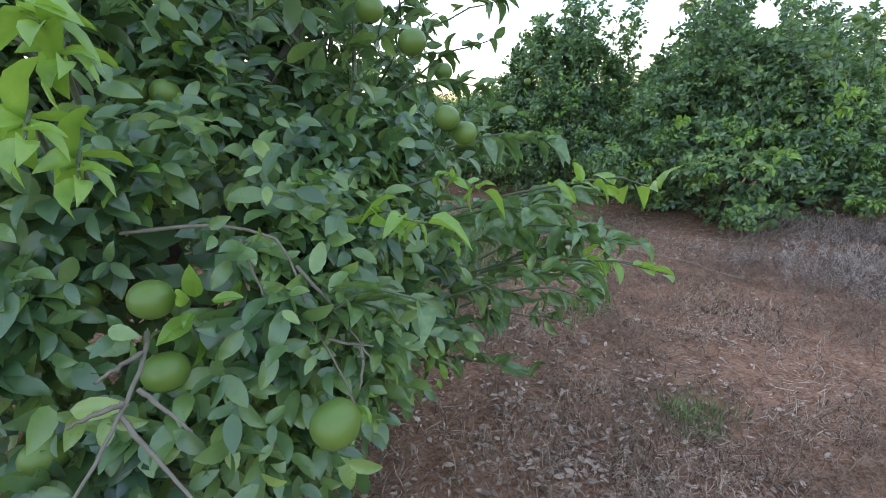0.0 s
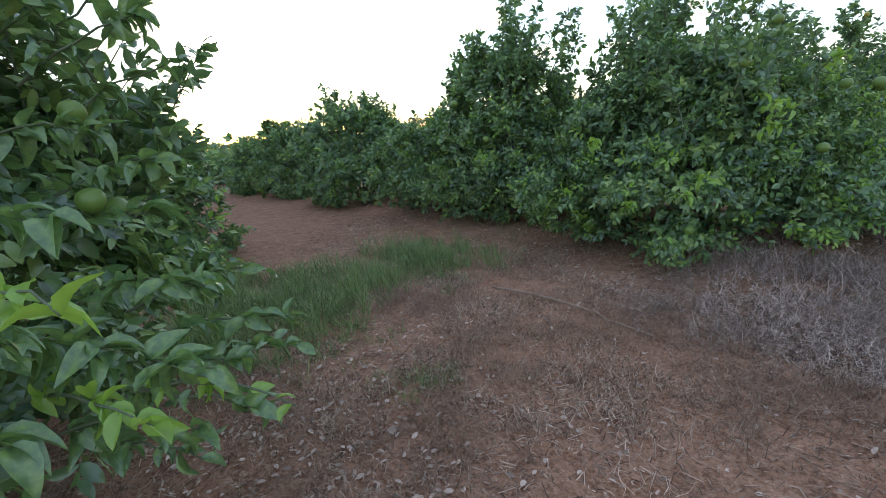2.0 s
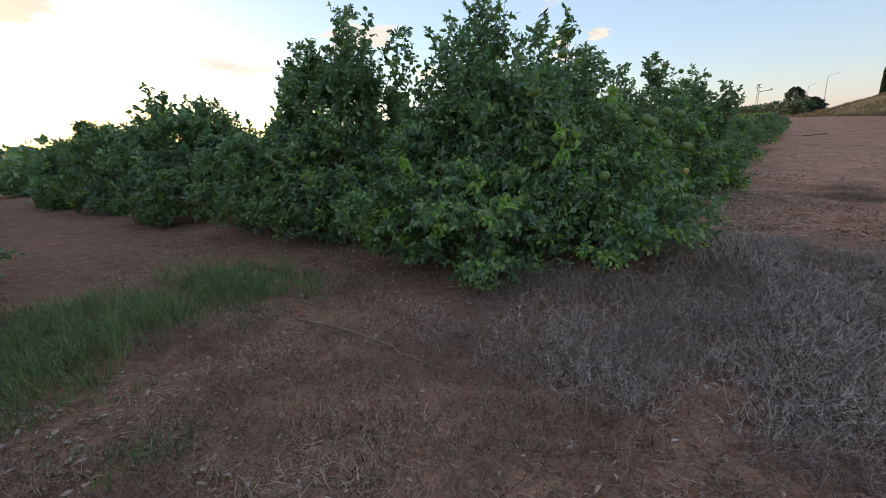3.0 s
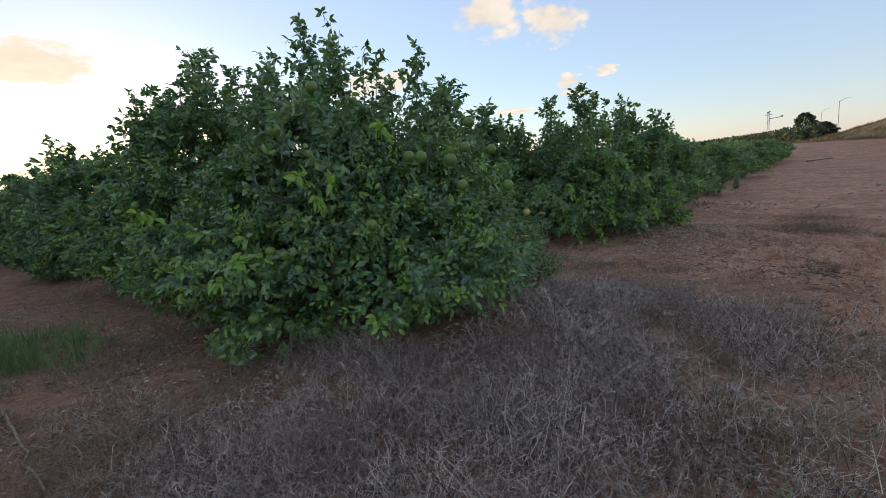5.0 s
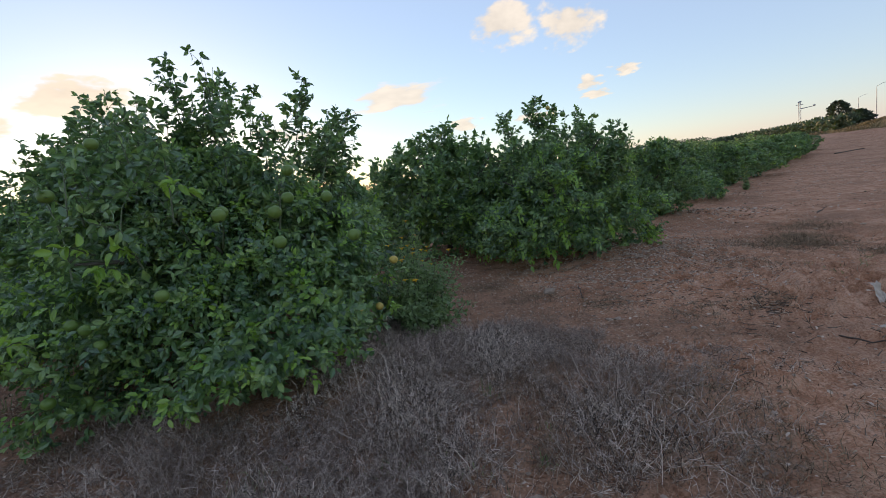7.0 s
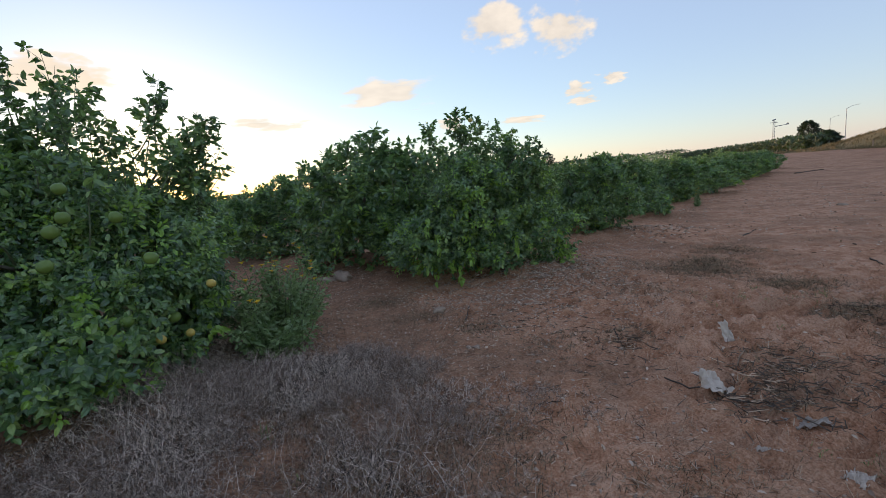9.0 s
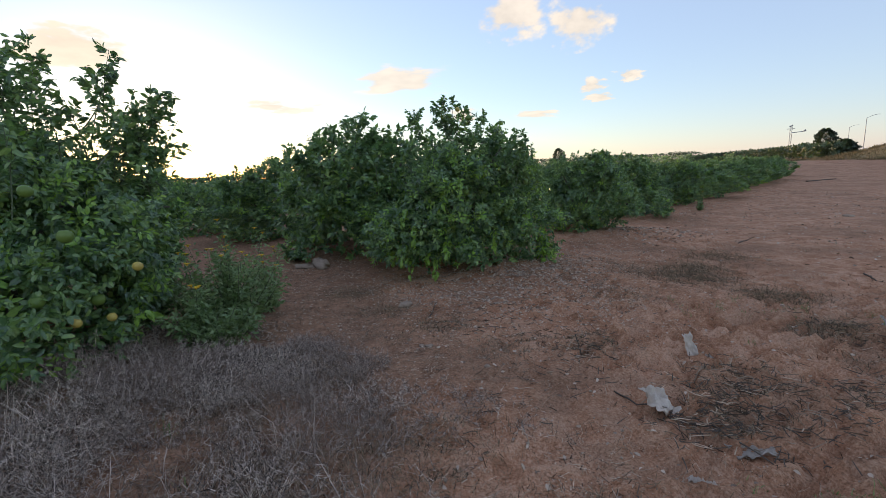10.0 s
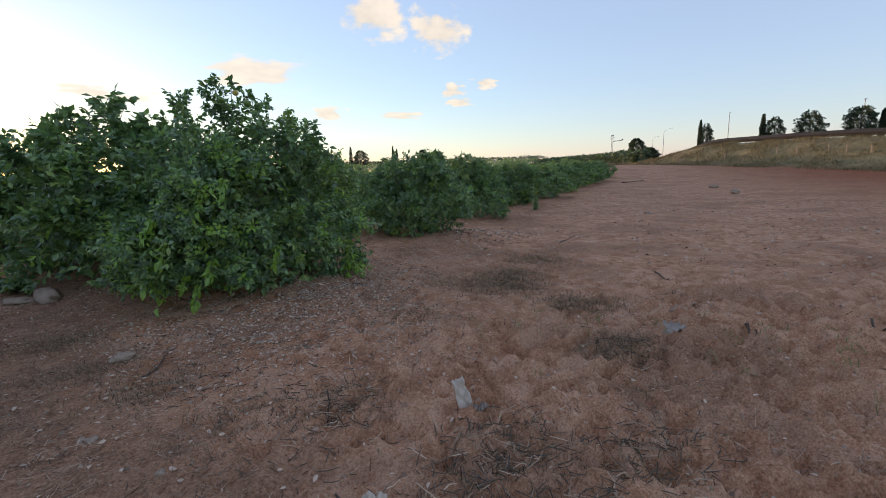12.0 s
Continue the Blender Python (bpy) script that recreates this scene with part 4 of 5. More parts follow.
def ground_litter():
    g = np.random.default_rng(16)
    # straws that lie flat
    n = 130000
    x, y = g.uniform(-1.5, 14.5, n), g.uniform(0.1, 11.0, n)
    keep = patchiness(x, y, 0.8, 21) + 0.6 * patchiness(x, y, 2.7, 8) > -0.06 + 0.14 * soil_zone(x, y) + 0.25 * loose_sand(x, y)
    x, y = x[keep], y[keep]
    n = len(x)
    a, L, w = g.uniform(0, 6.283, n), 0.012 + 0.08 * g.uniform(0, 1, n) ** 2, g.uniform(0.0010, 0.0030, n)
    d = np.stack((np.cos(a), np.sin(a), g.uniform(-0.12, 0.12, n)), -1) * L[:, None]
    sd = np.stack((-np.sin(a), np.cos(a), 0 * a), -1) * w[:, None]
    c = np.stack((x, y, floor_many(x, y) + g.uniform(0.002, 0.014, n)), -1)
    V = np.stack((c - sd, c + sd, c + d + sd, c + d - sd), 1).reshape(-1, 3)
    F = (np.array([(0, 1, 2), (0, 2, 3)])[None] + (np.arange(n) * 4)[:, None, None]).reshape(-1, 3)
    stuff("straw_litter", V, F, STRAW, "pale straws lying flat on the soil", "straw")
    # dead leaves, thickest round the trees
    xs, ys = [], []
    for tx, ty, r, m in ((-1.3, 1.9, 1.75, 2200), (0.3, 1.9, 0.75, 700), (0.40, 1.45, 0.15, 300), (0.85, 1.8, 0.1, 150), (4.2, 6.1, 2.1, 1600), (9.1, 10.2, 2.5, 2600), (9.4, 8.5, 1.2, 2600), (9.8, 8.3, 0.5, 1900), (10.4, 8.4, 0.8, 2200), (8.6, 7.6, 0.7, 900), (9.5, 6.6, 0.8, 900), (11.0, 9.8, 0.9, 1500), (12.5, 11.6, 1.0, 1000), (15.0, 13.3, 1.2, 800), (10.3, 6.6, 0.9, 500), (1.95, 7.85, 2.0, 900), (13.0, 13.2, 2.0, 900), (8.0, 7.4, 1.4, 500)):
        a, q = g.uniform(0, 6.283, m), np.abs(g.normal(r, 0.45, m))
        xs.append(tx + q * np.cos(a))
        ys.append(ty + q * np.sin(a))
    xs += [g.uniform(-1, 14, 8000), g.uniform(12, 36, 5200)]
    ys += [g.uniform(0.2, 11, 8000), g.uniform(4, 27, 5200)]
    x, y = np.concatenate(xs), np.concatenate(ys)
    n = len(x)
    P = np.stack((x, y, floor_many(x, y) + g.uniform(0.003, 0.02, n)), -1)
    D = np.concatenate((g.normal(size=(n, 2)), g.uniform(-0.3, 0.3, (n, 1))), 1)
    N = g.normal(size=(n, 3)) * 0.6 + np.array((0, 0, 1))
    stuff("dead_leaves", *spread(LEAF_MID, P, D, N, g.uniform(0.014, 0.050, n) * np.where(x > 14, 2.2, 1)), LITTER, "curled pale dead leaves on the soil", "leaf litter")
    # clods and pebbles
    n = 2200
    x, y = g.uniform(0, 14, n), g.uniform(0.5, 10.5, n)
    z = floor_many(x, y)
    sets = []
    for i in range(n):
        v, f = ball(g.uniform(0.004, 0.014), i, 0.6, 3, 5)
        sets.append((v * g.uniform(0.7, 1.4, 3) + (x[i], y[i], z[i]), f))
    stuff("clods", *join(sets), STONE, "small clods and pebbles", "pebbles", True)


STONE = plain_material("limestone", (0.21, 0.15, 0.105), (0.44, 0.34, 0.255), 18, 0.9, 0.2, 0.6)
PLASTIC = plain_material("white_plastic", (0.34, 0.275, 0.215), (0.72, 0.61, 0.50), 14, 0.45, 0.4, 0.25)
GREY_PLASTIC = plain_material("dirty_plastic", (0.17, 0.14, 0.11), (0.46, 0.39, 0.32), 10, 0.5, 0.35, 0.3)
STICK = plain_material("dead_wood", (0.05, 0.04, 0.035), (0.16, 0.13, 0.10), 22, 0.9, 0.15, 0.6)
CANE = plain_material("dry_cane", (0.20, 0.14, 0.095), (0.46, 0.35, 0.25), 20, 0.8, 0.2, 0.5)


def twig_heap():
    """Dark broken twigs and stalks round the plastic."""
    g = np.random.default_rng(41)
    sets = []
    for hx, hy, r, n in ((10.35, 4.35, 0.28, 170), (9.85, 3.85, 0.32, 190), (10.5, 3.8, 0.25, 80), (9.5, 3.9, 0.25, 110), (9.6, 5.3, 0.2, 80), (10.05, 4.1, 0.3, 160), (11.0, 3.9, 0.3, 160), (12.2, 5.2, 0.3, 120), (9.4, 5.2, 0.5, 160), (9.0, 6.4, 0.6, 160), (11.3, 3.9, 0.35, 60), (8.7, 4.6, 0.5, 60), (12.6, 7.6, 0.6, 60)):
        x, y = g.normal(hx, r * 0.7, n), g.normal(hy, r * 0.7, n)
        z = floor_many(x, y)
        for i in range(n):
            a, L = g.uniform(0, 6.283), g.uniform(0.03, 0.13)
            d = np.array((math.cos(a), math.sin(a), g.uniform(-0.05, 0.35))) * L
            p = np.array((x[i], y[i], z[i] + g.uniform(0.003, 0.05 if r < 0.33 else 0.02)))
            sets.append(tube([tuple(p), tuple(p + d * 0.5 + g.normal(size=3) * 0.006), tuple(p + d)], (0.0036, 0.0032, 0.002), 4))
    stuff("straw_chips", *join(sets[::2]), STRAW, "pale broken stalks on the soil", "straw")
    stuff("broken_twigs", *join(sets[1::2]), STICK, "dark broken twigs and stalks on the soil", "twigs")


dry_grass()
green_grass()
twig_heap()
ground_litter()


def stone(x, y, size, label, seed, sink=0.3):
    v, f = ball(0.5, seed, 0.8, 10, 14)
    w = np.array([1 + 0.55 * noise.noise(Vector(p) * 2.6 + Vector((seed, 0, 0))) + 0.28 * noise.noise(Vector(p) * 6.5 + Vector((0, seed, 0))) for p in v])
    v = v * w[:, None] * np.array(size)
    c, sn = math.cos(seed * 1.7), math.sin(seed * 1.7)
    v = np.stack((v[:, 0] * c - v[:, 1] * sn, v[:, 0] * sn + v[:, 1] * c, v[:, 2]), -1)
    ob = part("stone", v, f, STONE, None, "", True)
    ob.location = (x, y, floor_at(x, y) + size[2] * (0.5 - sink))
    return tagged(ob, label, "stone", "stones on the soil")


stone(6.30, 10.48, (0.62, 0.30, 0.30), "pale limestone block half buried near the grove", 3)
stone(5.96, 10.50, (0.45, 0.25, 0.14), "flat pale limestone block half buried in soil", 9)
stone(7.84, 7.28, (0.22, 0.14, 0.11), "pale rounded stone lying on bare soil", 4)
for i, (sx, sy, sz) in enumerate(((6.67, 4.37, .09), (6.21, 3.16, .07), (8.0, 5.65, .07), (8.35, 6.45, .06), (2.83, 3.17, .05), (7.93, 5.7, .06), (7.13, 4.68, .05), (8.46, 5.06, .05), (0.79, 2.44, .05),
                                  (10.5, 8.6, .09), (9.06, 7.03, .06), (24.3, 15.0, .25), (38.1, 20.0, .5), (42.0, 24.0, .5))):
    stone(sx, sy, (sz * 1.3, sz, sz * 0.7), "small pale stone lying on the soil", 20 + i)


def sheet(name, x, y, w, h, seed, mat, label, category, stand=0.0, turn=0.0, crush=0.12, ruffle=6.0):
    """A crumpled torn sheet, lying or standing up by stand degrees, with a thickness."""
    nx, ny = 24, 20
    V = []
    for j in range(ny):
        for i in range(nx):
            a, b = i / (nx - 1) - 0.5, j / (ny - 1) - 0.5
            edge = 1 + (0.3 * noise.noise(Vector((math.cos(math.atan2(b, a)) * 2.4, math.sin(math.atan2(b, a)) * 2.4, seed))) + 0.12 * noise.noise(Vector((a * 14, b * 14, seed)))) * (2 * max(abs(a), abs(b)))
            k = crush * (noise.noise(Vector((a * ruffle, b * ruffle, seed))) + 0.5 * noise.noise(Vector((a * ruffle * 2.5, b * ruffle * 2.5, seed + 3))))
            V.append(Vector((a * w * edge, b * h * edge, abs(k) * 1.1 + 0.006 if not stand else k)))
    m = pose(0, 0, 0, stand, 0, turn)
    V = [m @ v for v in V]
    low = min(v.z for v in V)
    F = []
    for j in range(ny - 1):
        for i in range(nx - 1):
            p = j * nx + i
            F += [(p, p + 1, p + nx + 1), (p, p + nx + 1, p + nx)]
    ob = part(name, np.array(V), np.array(F), mat, None, "", True)
    sol = ob.modifiers.new("thickness", "SOLIDIFY")
    sol.thickness = 0.0015
    ob.location = (x, y, floor_at(x, y) - low + (0.004 if not stand else -0.01))
    return tagged(ob, label, category)


sheet("plastic_bag", 10.36, 4.93, 0.115, 0.26, 4.2, PLASTIC, "torn white plastic bag standing crumpled on red soil", "plastic bag", 66, 18, 0.035, 2.6)
sheet("plastic_scrap", 10.45, 4.87, 0.12, 0.09, 1.3, GREY_PLASTIC, "grey crumpled scrap beside the white bag", "plastic scrap", 0, 20, 0.06)
sheet("plastic_bag", 9.46, 4.08, 0.15, 0.23, 5.1, PLASTIC, "crumpled white plastic sheet lying under a thin branch", "plastic bag", 24, 12, 0.075, 3.6)
sheet("plastic_bag", 9.72, 3.56, 0.25, 0.13, 2.9, GREY_PLASTIC, "grey dirty plastic bag flattened on the soil", "plastic bag", 0, -10, 0.045, 3.2)
sheet("plastic_scrap", 9.24, 3.38, 0.12, 0.05, 6.1, PLASTIC, "small white scrap among dry twigs", "plastic scrap", 0, -40, 0.04)
sheet("plastic_scrap", 9.40, 3.02, 0.13, 0.10, 8.5, PLASTIC, "small white scrap on the soil", "plastic scrap", 0, 15, 0.05)
sheet("plastic_scrap", 13.2, 5.46, 0.40, 0.25, 3.7, GREY_PLASTIC, "pale crumpled plastic far out on the field", "plastic scrap", 0, 15, 0.07)
sheet("palm_sheath", 14.0, 5.86, 0.42, 0.16, 5.4, CANE, "curled brown dry leaf sheath on the soil", "dead leaf", 0, 10, 0.08, 3)


def stick(points, r, label, mat=None, seed=0, lift=0.0):
    g = np.random.default_rng(seed)
    pts = np.array(points, float)
    n = 16
    s = np.linspace(0, 1, n)
    q = np.stack([np.interp(s, np.linspace(0, 1, len(pts)), pts[:, k]) for k in range(2)], -1) + g.normal(size=(n, 2)) * 0.008
    z = np.array([floor_at(a, b) for a, b in q])
    z = np.maximum(z + r * 0.8, np.convolve(np.pad(z, 3, mode="edge"), np.ones(7) / 7, "valid") + r) + lift * np.sin(s * math.pi)
    v, f = tube(np.concatenate((q, z[:, None]), 1), np.linspace(r, r * 0.55, n), 7)
    return tagged(part("stick", v, f, mat or STICK, None, "", True), label, "stick", "sticks on the ground")


stick([(1.45, 4.48), (1.95, 3.92), (2.45, 3.34)], 0.010, "long straight dry cane lying among dry grass", CANE, 1, 0.03)
stick([(8.10, 6.72), (8.28, 7.25)], 0.009, "thin bent dark stick on the soil", None, 2)
stick([(9.32, 4.48), (9.47, 4.08), (9.66, 3.80), (9.72, 3.3)], 0.007, "thin dark branch lying across plastic", None, 3)
stick([(10.05, 4.0), (10.15, 3.6)], 0.007, "short dark twig on the soil", None, 4)
stick([(16.3, 11.0), (17.7, 12.0)], 0.013, "dark stick on the headland", None, 5)
stick([(15.5, 7.5), (15.2, 7.0)], 0.014, "short dark stick on the field", None, 6)
stick([(13.85, 5.02), (13.66, 4.80)], 0.013, "short dark stick on the field", None, 7)
stick([(15.2, 4.5), (14.9, 4.2)], 0.013, "dark bent stick on the field", None, 8)
stick([(43.9, 34.6), (48.0, 35.6)], 0.06, "long dark log at the grove's edge", None, 9)
stick([(9.5, 5.5), (9.42, 5.15)], 0.006, "thin dark twig by dry weeds", None, 10)
stick([(10.6, 4.9), (10.1, 4.45), (9.9, 4.5)], 0.007, "thin dry twig in the trash heap", CANE, 11)

# ---- yellow wild flowers by the big tree and far along the rows ----
WEED = leaf_material("weed_leaf", [(0.0, (0.13, 0.21, 0.085)), (0.6, (0.23, 0.32, 0.12)), (1.0, (0.36, 0.44, 0.17))], 0.40, 0.5)
PETAL = plain_material("yellow_petal", (0.62, 0.36, 0.02), (0.75, 0.50, 0.04), 30, 0.6, 0.2, 0)


def wild_plant(x, y, height, width, stalks, heads, seed, label):
    g = np.random.default_rng(seed)
    plantob = new("wildflower_plant")
    plantob.location = (x, y, floor_at(x, y))
    P, D, N, S, tips = [], [], [], [], []
    for k in range(stalks):
        a, r = g.uniform(0, 6.283), width * math.sqrt(g.uniform(0, 1))
        h = height * g.uniform(0.55, 1.0) * (1 - 0.35 * r / width)
        end = np.array((r * math.cos(a), r * math.sin(a), h))
        s = np.linspace(0, 1, 6)[:, None]
        pts = np.array((0.12 * end[0], 0.12 * end[1], -0.02)) * (1 - s) + end * s + np.sin(s * 3.1) * g.normal(size=3) * 0.05
        part("stalk", *tube(pts, np.linspace(0.006, 0.002, 6), 5), TWIG, plantob, "", True)
        tips.append(pts[-1])
        for m in range(125):
            f = g.uniform(0.1, 0.97)
            q = pts[int(f * 5)] + (pts[min(int(f * 5) + 1, 5)] - pts[int(f * 5)]) * (f * 5 % 1)
            w = unit(np.array((*g.normal(size=2), g.uniform(-0.3, 0.5))))
            P.append(q + w * g.uniform(0, 0.10))
            D.append(w + g.normal(size=3) * 0.4)
            N.append(np.array((0, 0, 1)) + g.normal(size=3) * 0.5)
            S.append(g.uniform(0.03, 0.085) * (1.3 - f * 0.6))
    part("foliage", *spread(LEAF_MID, np.array(P), np.array(D), np.array(N), np.array(S)), WEED, plantob)["kind"] = "stuff"
    order = sorted(tips, key=lambda t: -t[2])[:heads]
    for c in order:
        n = 13
        a = np.arange(n) * 6.283 / n
        ring = np.stack((np.cos(a), np.sin(a), 0.55 + 0 * a), -1)
        v, f = spread(LEAF_MID, np.repeat(c[None], n, 0) + ring * 0.006, ring, np.repeat(np.array([[0, 0, 1.0]]), n, 0), np.full(n, 0.032))
        v2, f2 = ball(0.010, 3, 0.6, 5, 8)
        part("flower_head", *join(((v, f), (v2 + c, f2))), PETAL, plantob, "small yellow daisy flower")
    return tagged(plantob, label, "wildflower", "yellow wildflowers")


wild_plant(5.84, 6.32, 1.28, 0.66, 46, 14, 1, "bushy green weed with yellow daisies beside the tree")
wild_plant(5.95, 5.72, 0.72, 0.46, 16, 3, 5, "low bushy green weed at the tree's edge")
wild_plant(6.05, 7.30, 1.40, 0.26, 9, 8, 2, "tall green weed with yellow daisies at the top")
wild_plant(21.8, 19.3, 1.15, 0.22, 8, 6, 3, "tall pale weed stalk with yellow flowers")

# ---- far away: the road on its bank, lamps, mast, trees ----
METAL = plain_material("galvanised_steel", (0.25, 0.26, 0.27), (0.42, 0.43, 0.44), 20, 0.5, 0.5, 0.1)
DARK = plain_material("dark_barrier", (0.012, 0.012, 0.014), (0.03, 0.03, 0.032), 3, 0.7, 0.3, 0.2)
NEEDLE = leaf_material("conifer_needle", [(0.0, (0.012, 0.026, 0.014)), (0.7, (0.025, 0.045, 0.022)), (1.0, (0.04, 0.06, 0.03))], 0.1, 0.6)
HEDGE = leaf_material("hedge_leaf", [(0.0, (0.02, 0.045, 0.02)), (0.7, (0.04, 0.075, 0.03)), (1.0, (0.06, 0.10, 0.04))], 0.15, 0.6)
EAST = (9.04, 2.34, 1.28)


def spot(az, dist):
    p = bearing(az, 0, dist, EAST)
    return p.x, p.y, float(lay(p.x, p.y))


def height_at(el, dist):
    return EAST[2] + dist * math.tan(radians(el))


def lamp_post(az, dist, top_el, arm, label):
    x, y, z = spot(az, dist)
    h = height_at(top_el, dist) - z
    post = new("street_lamp")
    post.location = (x, y, z)
    part("pole", *tube([(0, 0, -0.3), (0, 0, h * 0.5), (0, 0, h)], (0.13, 0.11, 0.08), 8), METAL, post, "", True)
    side = Vector((math.cos(radians(az)), -math.sin(radians(az)), 0)) * arm
    if arm:
        part("arm", *tube([(0, 0, h), tuple(side * 0.5 + Vector((0, 0, h + 0.7))), tuple(side + Vector((0, 0, h + 0.95)))], (0.07, 0.06, 0.05), 6), METAL, post, "", True)
    v, f = ball(0.32, 2, 0.4, 6, 8)
    part("lamp_head", v * (1.2, 1.2, 0.6) + tuple(side * 1.1 + Vector((0, 0, h + (0.95 if arm else 0.1)))), f, METAL, post, "", True)
    return tagged(post, label, "street lamp", "lamps along the road")


lamp_post(57.6, 165, 4.8, 0.0, "tall grey street lamp behind the bank")
lamp_post(68.1, 150, 5.0, 0.0, "tall grey lamp pole behind the bank")
lamp_post(51.4, 205, 3.35, 2.6, "tall grey street lamp with a curved arm")
lamp_post(50.3, 290, 2.6, 2.6, "distant grey street lamp with a curved arm")


def mast(az, dist, top_el):
    x, y, z = spot(az, dist)
    h = height_at(top_el, dist) - z
    m = new("lattice_mast")
    m.location = (x, y, z)
    side = np.array((math.cos(radians(az)), -math.sin(radians(az)), 0))
    for k in (-1, 1):
        part("pole", *tube([tuple(side * 0.28 * k - (0, 0, 0.2)), tuple(side * 0.28 * k + (0, 0, h))], (0.09, 0.08), 6), METAL, m)
    for k in range(10):
        b = h * (0.45 + 0.055 * k)
        part("brace", *tube([tuple(side * -0.28 * (-1) ** k + (0, 0, b)), tuple(side * 0.28 * (-1) ** k + (0, 0, b + h * 0.055))], (0.05, 0.05), 5), METAL, m)
    part("arm", *tube([tuple(side * 0.2 + (0, 0, h * 0.80)), tuple(side * 4.2 + (0, 0, h * 0.83))], (0.16, 0.12), 6), METAL, m)
    part("crossbar", *tube([tuple(side * -1.1 + (0, 0, h * 0.93)), tuple(side * 1.1 + (0, 0, h * 0.93))], (0.10, 0.10), 6), METAL, m)
    part("camera_box", *tube([tuple(side * 3.6 + (0, 0, h * 0.83)), tuple(side * 4.1 + (0, 0, h * 0.87))], (0.30, 0.35), 6), METAL, m)
    part("head", *tube([tuple(side * -0.5 + (0, 0, h)), tuple(side * 0.5 + (0, 0, h + 0.4))], (0.3, 0.25), 6), METAL, m)
    return tagged(m, "grey steel mast with a side arm above the trees", "mast")


mast(45.9, 200, 3.1)


def far_tree(az, dist, top_el, width, shape, label, seed, name, mat=None):
    """A distant tree: trunk, limbs and a ragged crown of leafy clumps. shape: 'spire', 'umbrella' or 'round'."""
    g = np.random.default_rng(seed)
    x, y, z = spot(az, dist)
    h = height_at(top_el, dist) - z
    t = new(name)
    t.location = (x, y, z)
    part("trunk", *tube([(0, 0, -0.3), (0.1, 0, h * 0.5), (0, 0.1, h * 0.92)], (0.22, 0.16, 0.05), 7), BARK, t)
    n = 4200
    a, k = g.uniform(0, 6.283, n), g.uniform(0, 1, n)
    lump = 1 + 0.35 * np.sin(a * 3 + k * 9 + seed) * np.cos(k * 14 + seed)
    if shape == "spire":
        r, hh = width * 0.5 * (1 - k) ** 0.6 * (0.35 + 0.65 * np.minimum(1, k * 6)) * lump, 0.08 + 0.92 * k
    elif shape == "umbrella":
        r, hh = width * 0.5 * np.sqrt(np.clip(1 - (k * 1.9 - 0.9) ** 2, 0.02, 1)) * lump, 0.08 + 0.92 * k * (0.85 + 0.2 * lump)
    else:
        r, hh = width * 0.5 * np.sqrt(np.clip(1 - (k * 1.6 - 0.6) ** 2, 0.02, 1)) * lump, 0.1 + 0.9 * k
    r = r * np.sqrt(g.uniform(0.25, 1, n))
    P = np.stack((r * np.cos(a), r * np.sin(a), hh * h * (0.93 + 0.07 * lump)), -1)
    D = np.stack((np.cos(a), np.sin(a), (1.6 if shape == "spire" else 0.5) + 0 * a), -1) + g.normal(size=(n, 3)) * 0.5
    crown = part("crown", *spread(LEAF_LOW, P, D, g.normal(size=(n, 3)), g.uniform(0.28, 0.6, n) * (0.5 + width * 0.09)), mat or NEEDLE, t)
    crown["kind"] = "stuff"
    for q in range(3):
        b = 6.283 * q / 3 + seed
        part("limb", *tube([(0, 0, h * 0.4), (width * 0.3 * math.cos(b), width * 0.3 * math.sin(b), h * (0.62 + 0.1 * q))], (0.09, 0.03), 5), BARK, t)
    return tagged(t, label, "tree", "trees by the road")


far_tree(55.0, 125, 4.15, 1.3, "spire", "slim dark cypress behind the bank", 1, "cypress_tree")
far_tree(55.6, 125, 3.4, 2.6, "umbrella", "dark wind-bent pine behind the bank", 2, "pine_tree")
far_tree(60.6, 125, 4.35, 1.7, "spire", "dense dark cypress behind the bank", 3, "cypress_tree")
far_tree(61.6, 125, 3.7, 3.6, "umbrella", "dark flat-topped pine behind the bank", 4, "pine_tree")
far_tree(64.4, 125, 3.95, 5.0, "umbrella", "dark flat-topped pine behind the bank", 5, "pine_tree")
far_tree(68.0, 125, 4.1, 5.0, "umbrella", "dark round pine behind the bank", 6, "pine_tree")
far_tree(69.5, 125, 4.0, 1.4, "spire", "slim dark cypress behind the bank", 7, "cypress_tree")
far_tree(48.6, 135, 2.6, 4.2, "round", "dark bushy tree at the end of the rows", 8, "bushy_tree")
far_tree(50.0, 125, 1.5, 4.0, "round", "low dark bush at the foot of the bank", 9, "bushy_tree")
far_tree(13.4, 240, 2.9, 2.4, "spire", "distant dark cypress beyond the grove", 10, "cypress_tree")
far_tree(14.6, 240, 2.4, 7.5, "round", "distant bushy tree beyond the grove", 11, "bushy_tree")
far_tree(18.7, 240, 2.9, 1.8, "spire", "distant dark cypress beyond the grove", 12, "cypress_tree")
far_tree(19.2, 240, 2.5, 1.8, "spire", "distant dark cypress beyond the grove", 13, "cypress_tree")
far_tree(22.5, 240, 2.3, 6.0, "round", "distant bushy tree beyond the grove", 14, "bushy_tree")


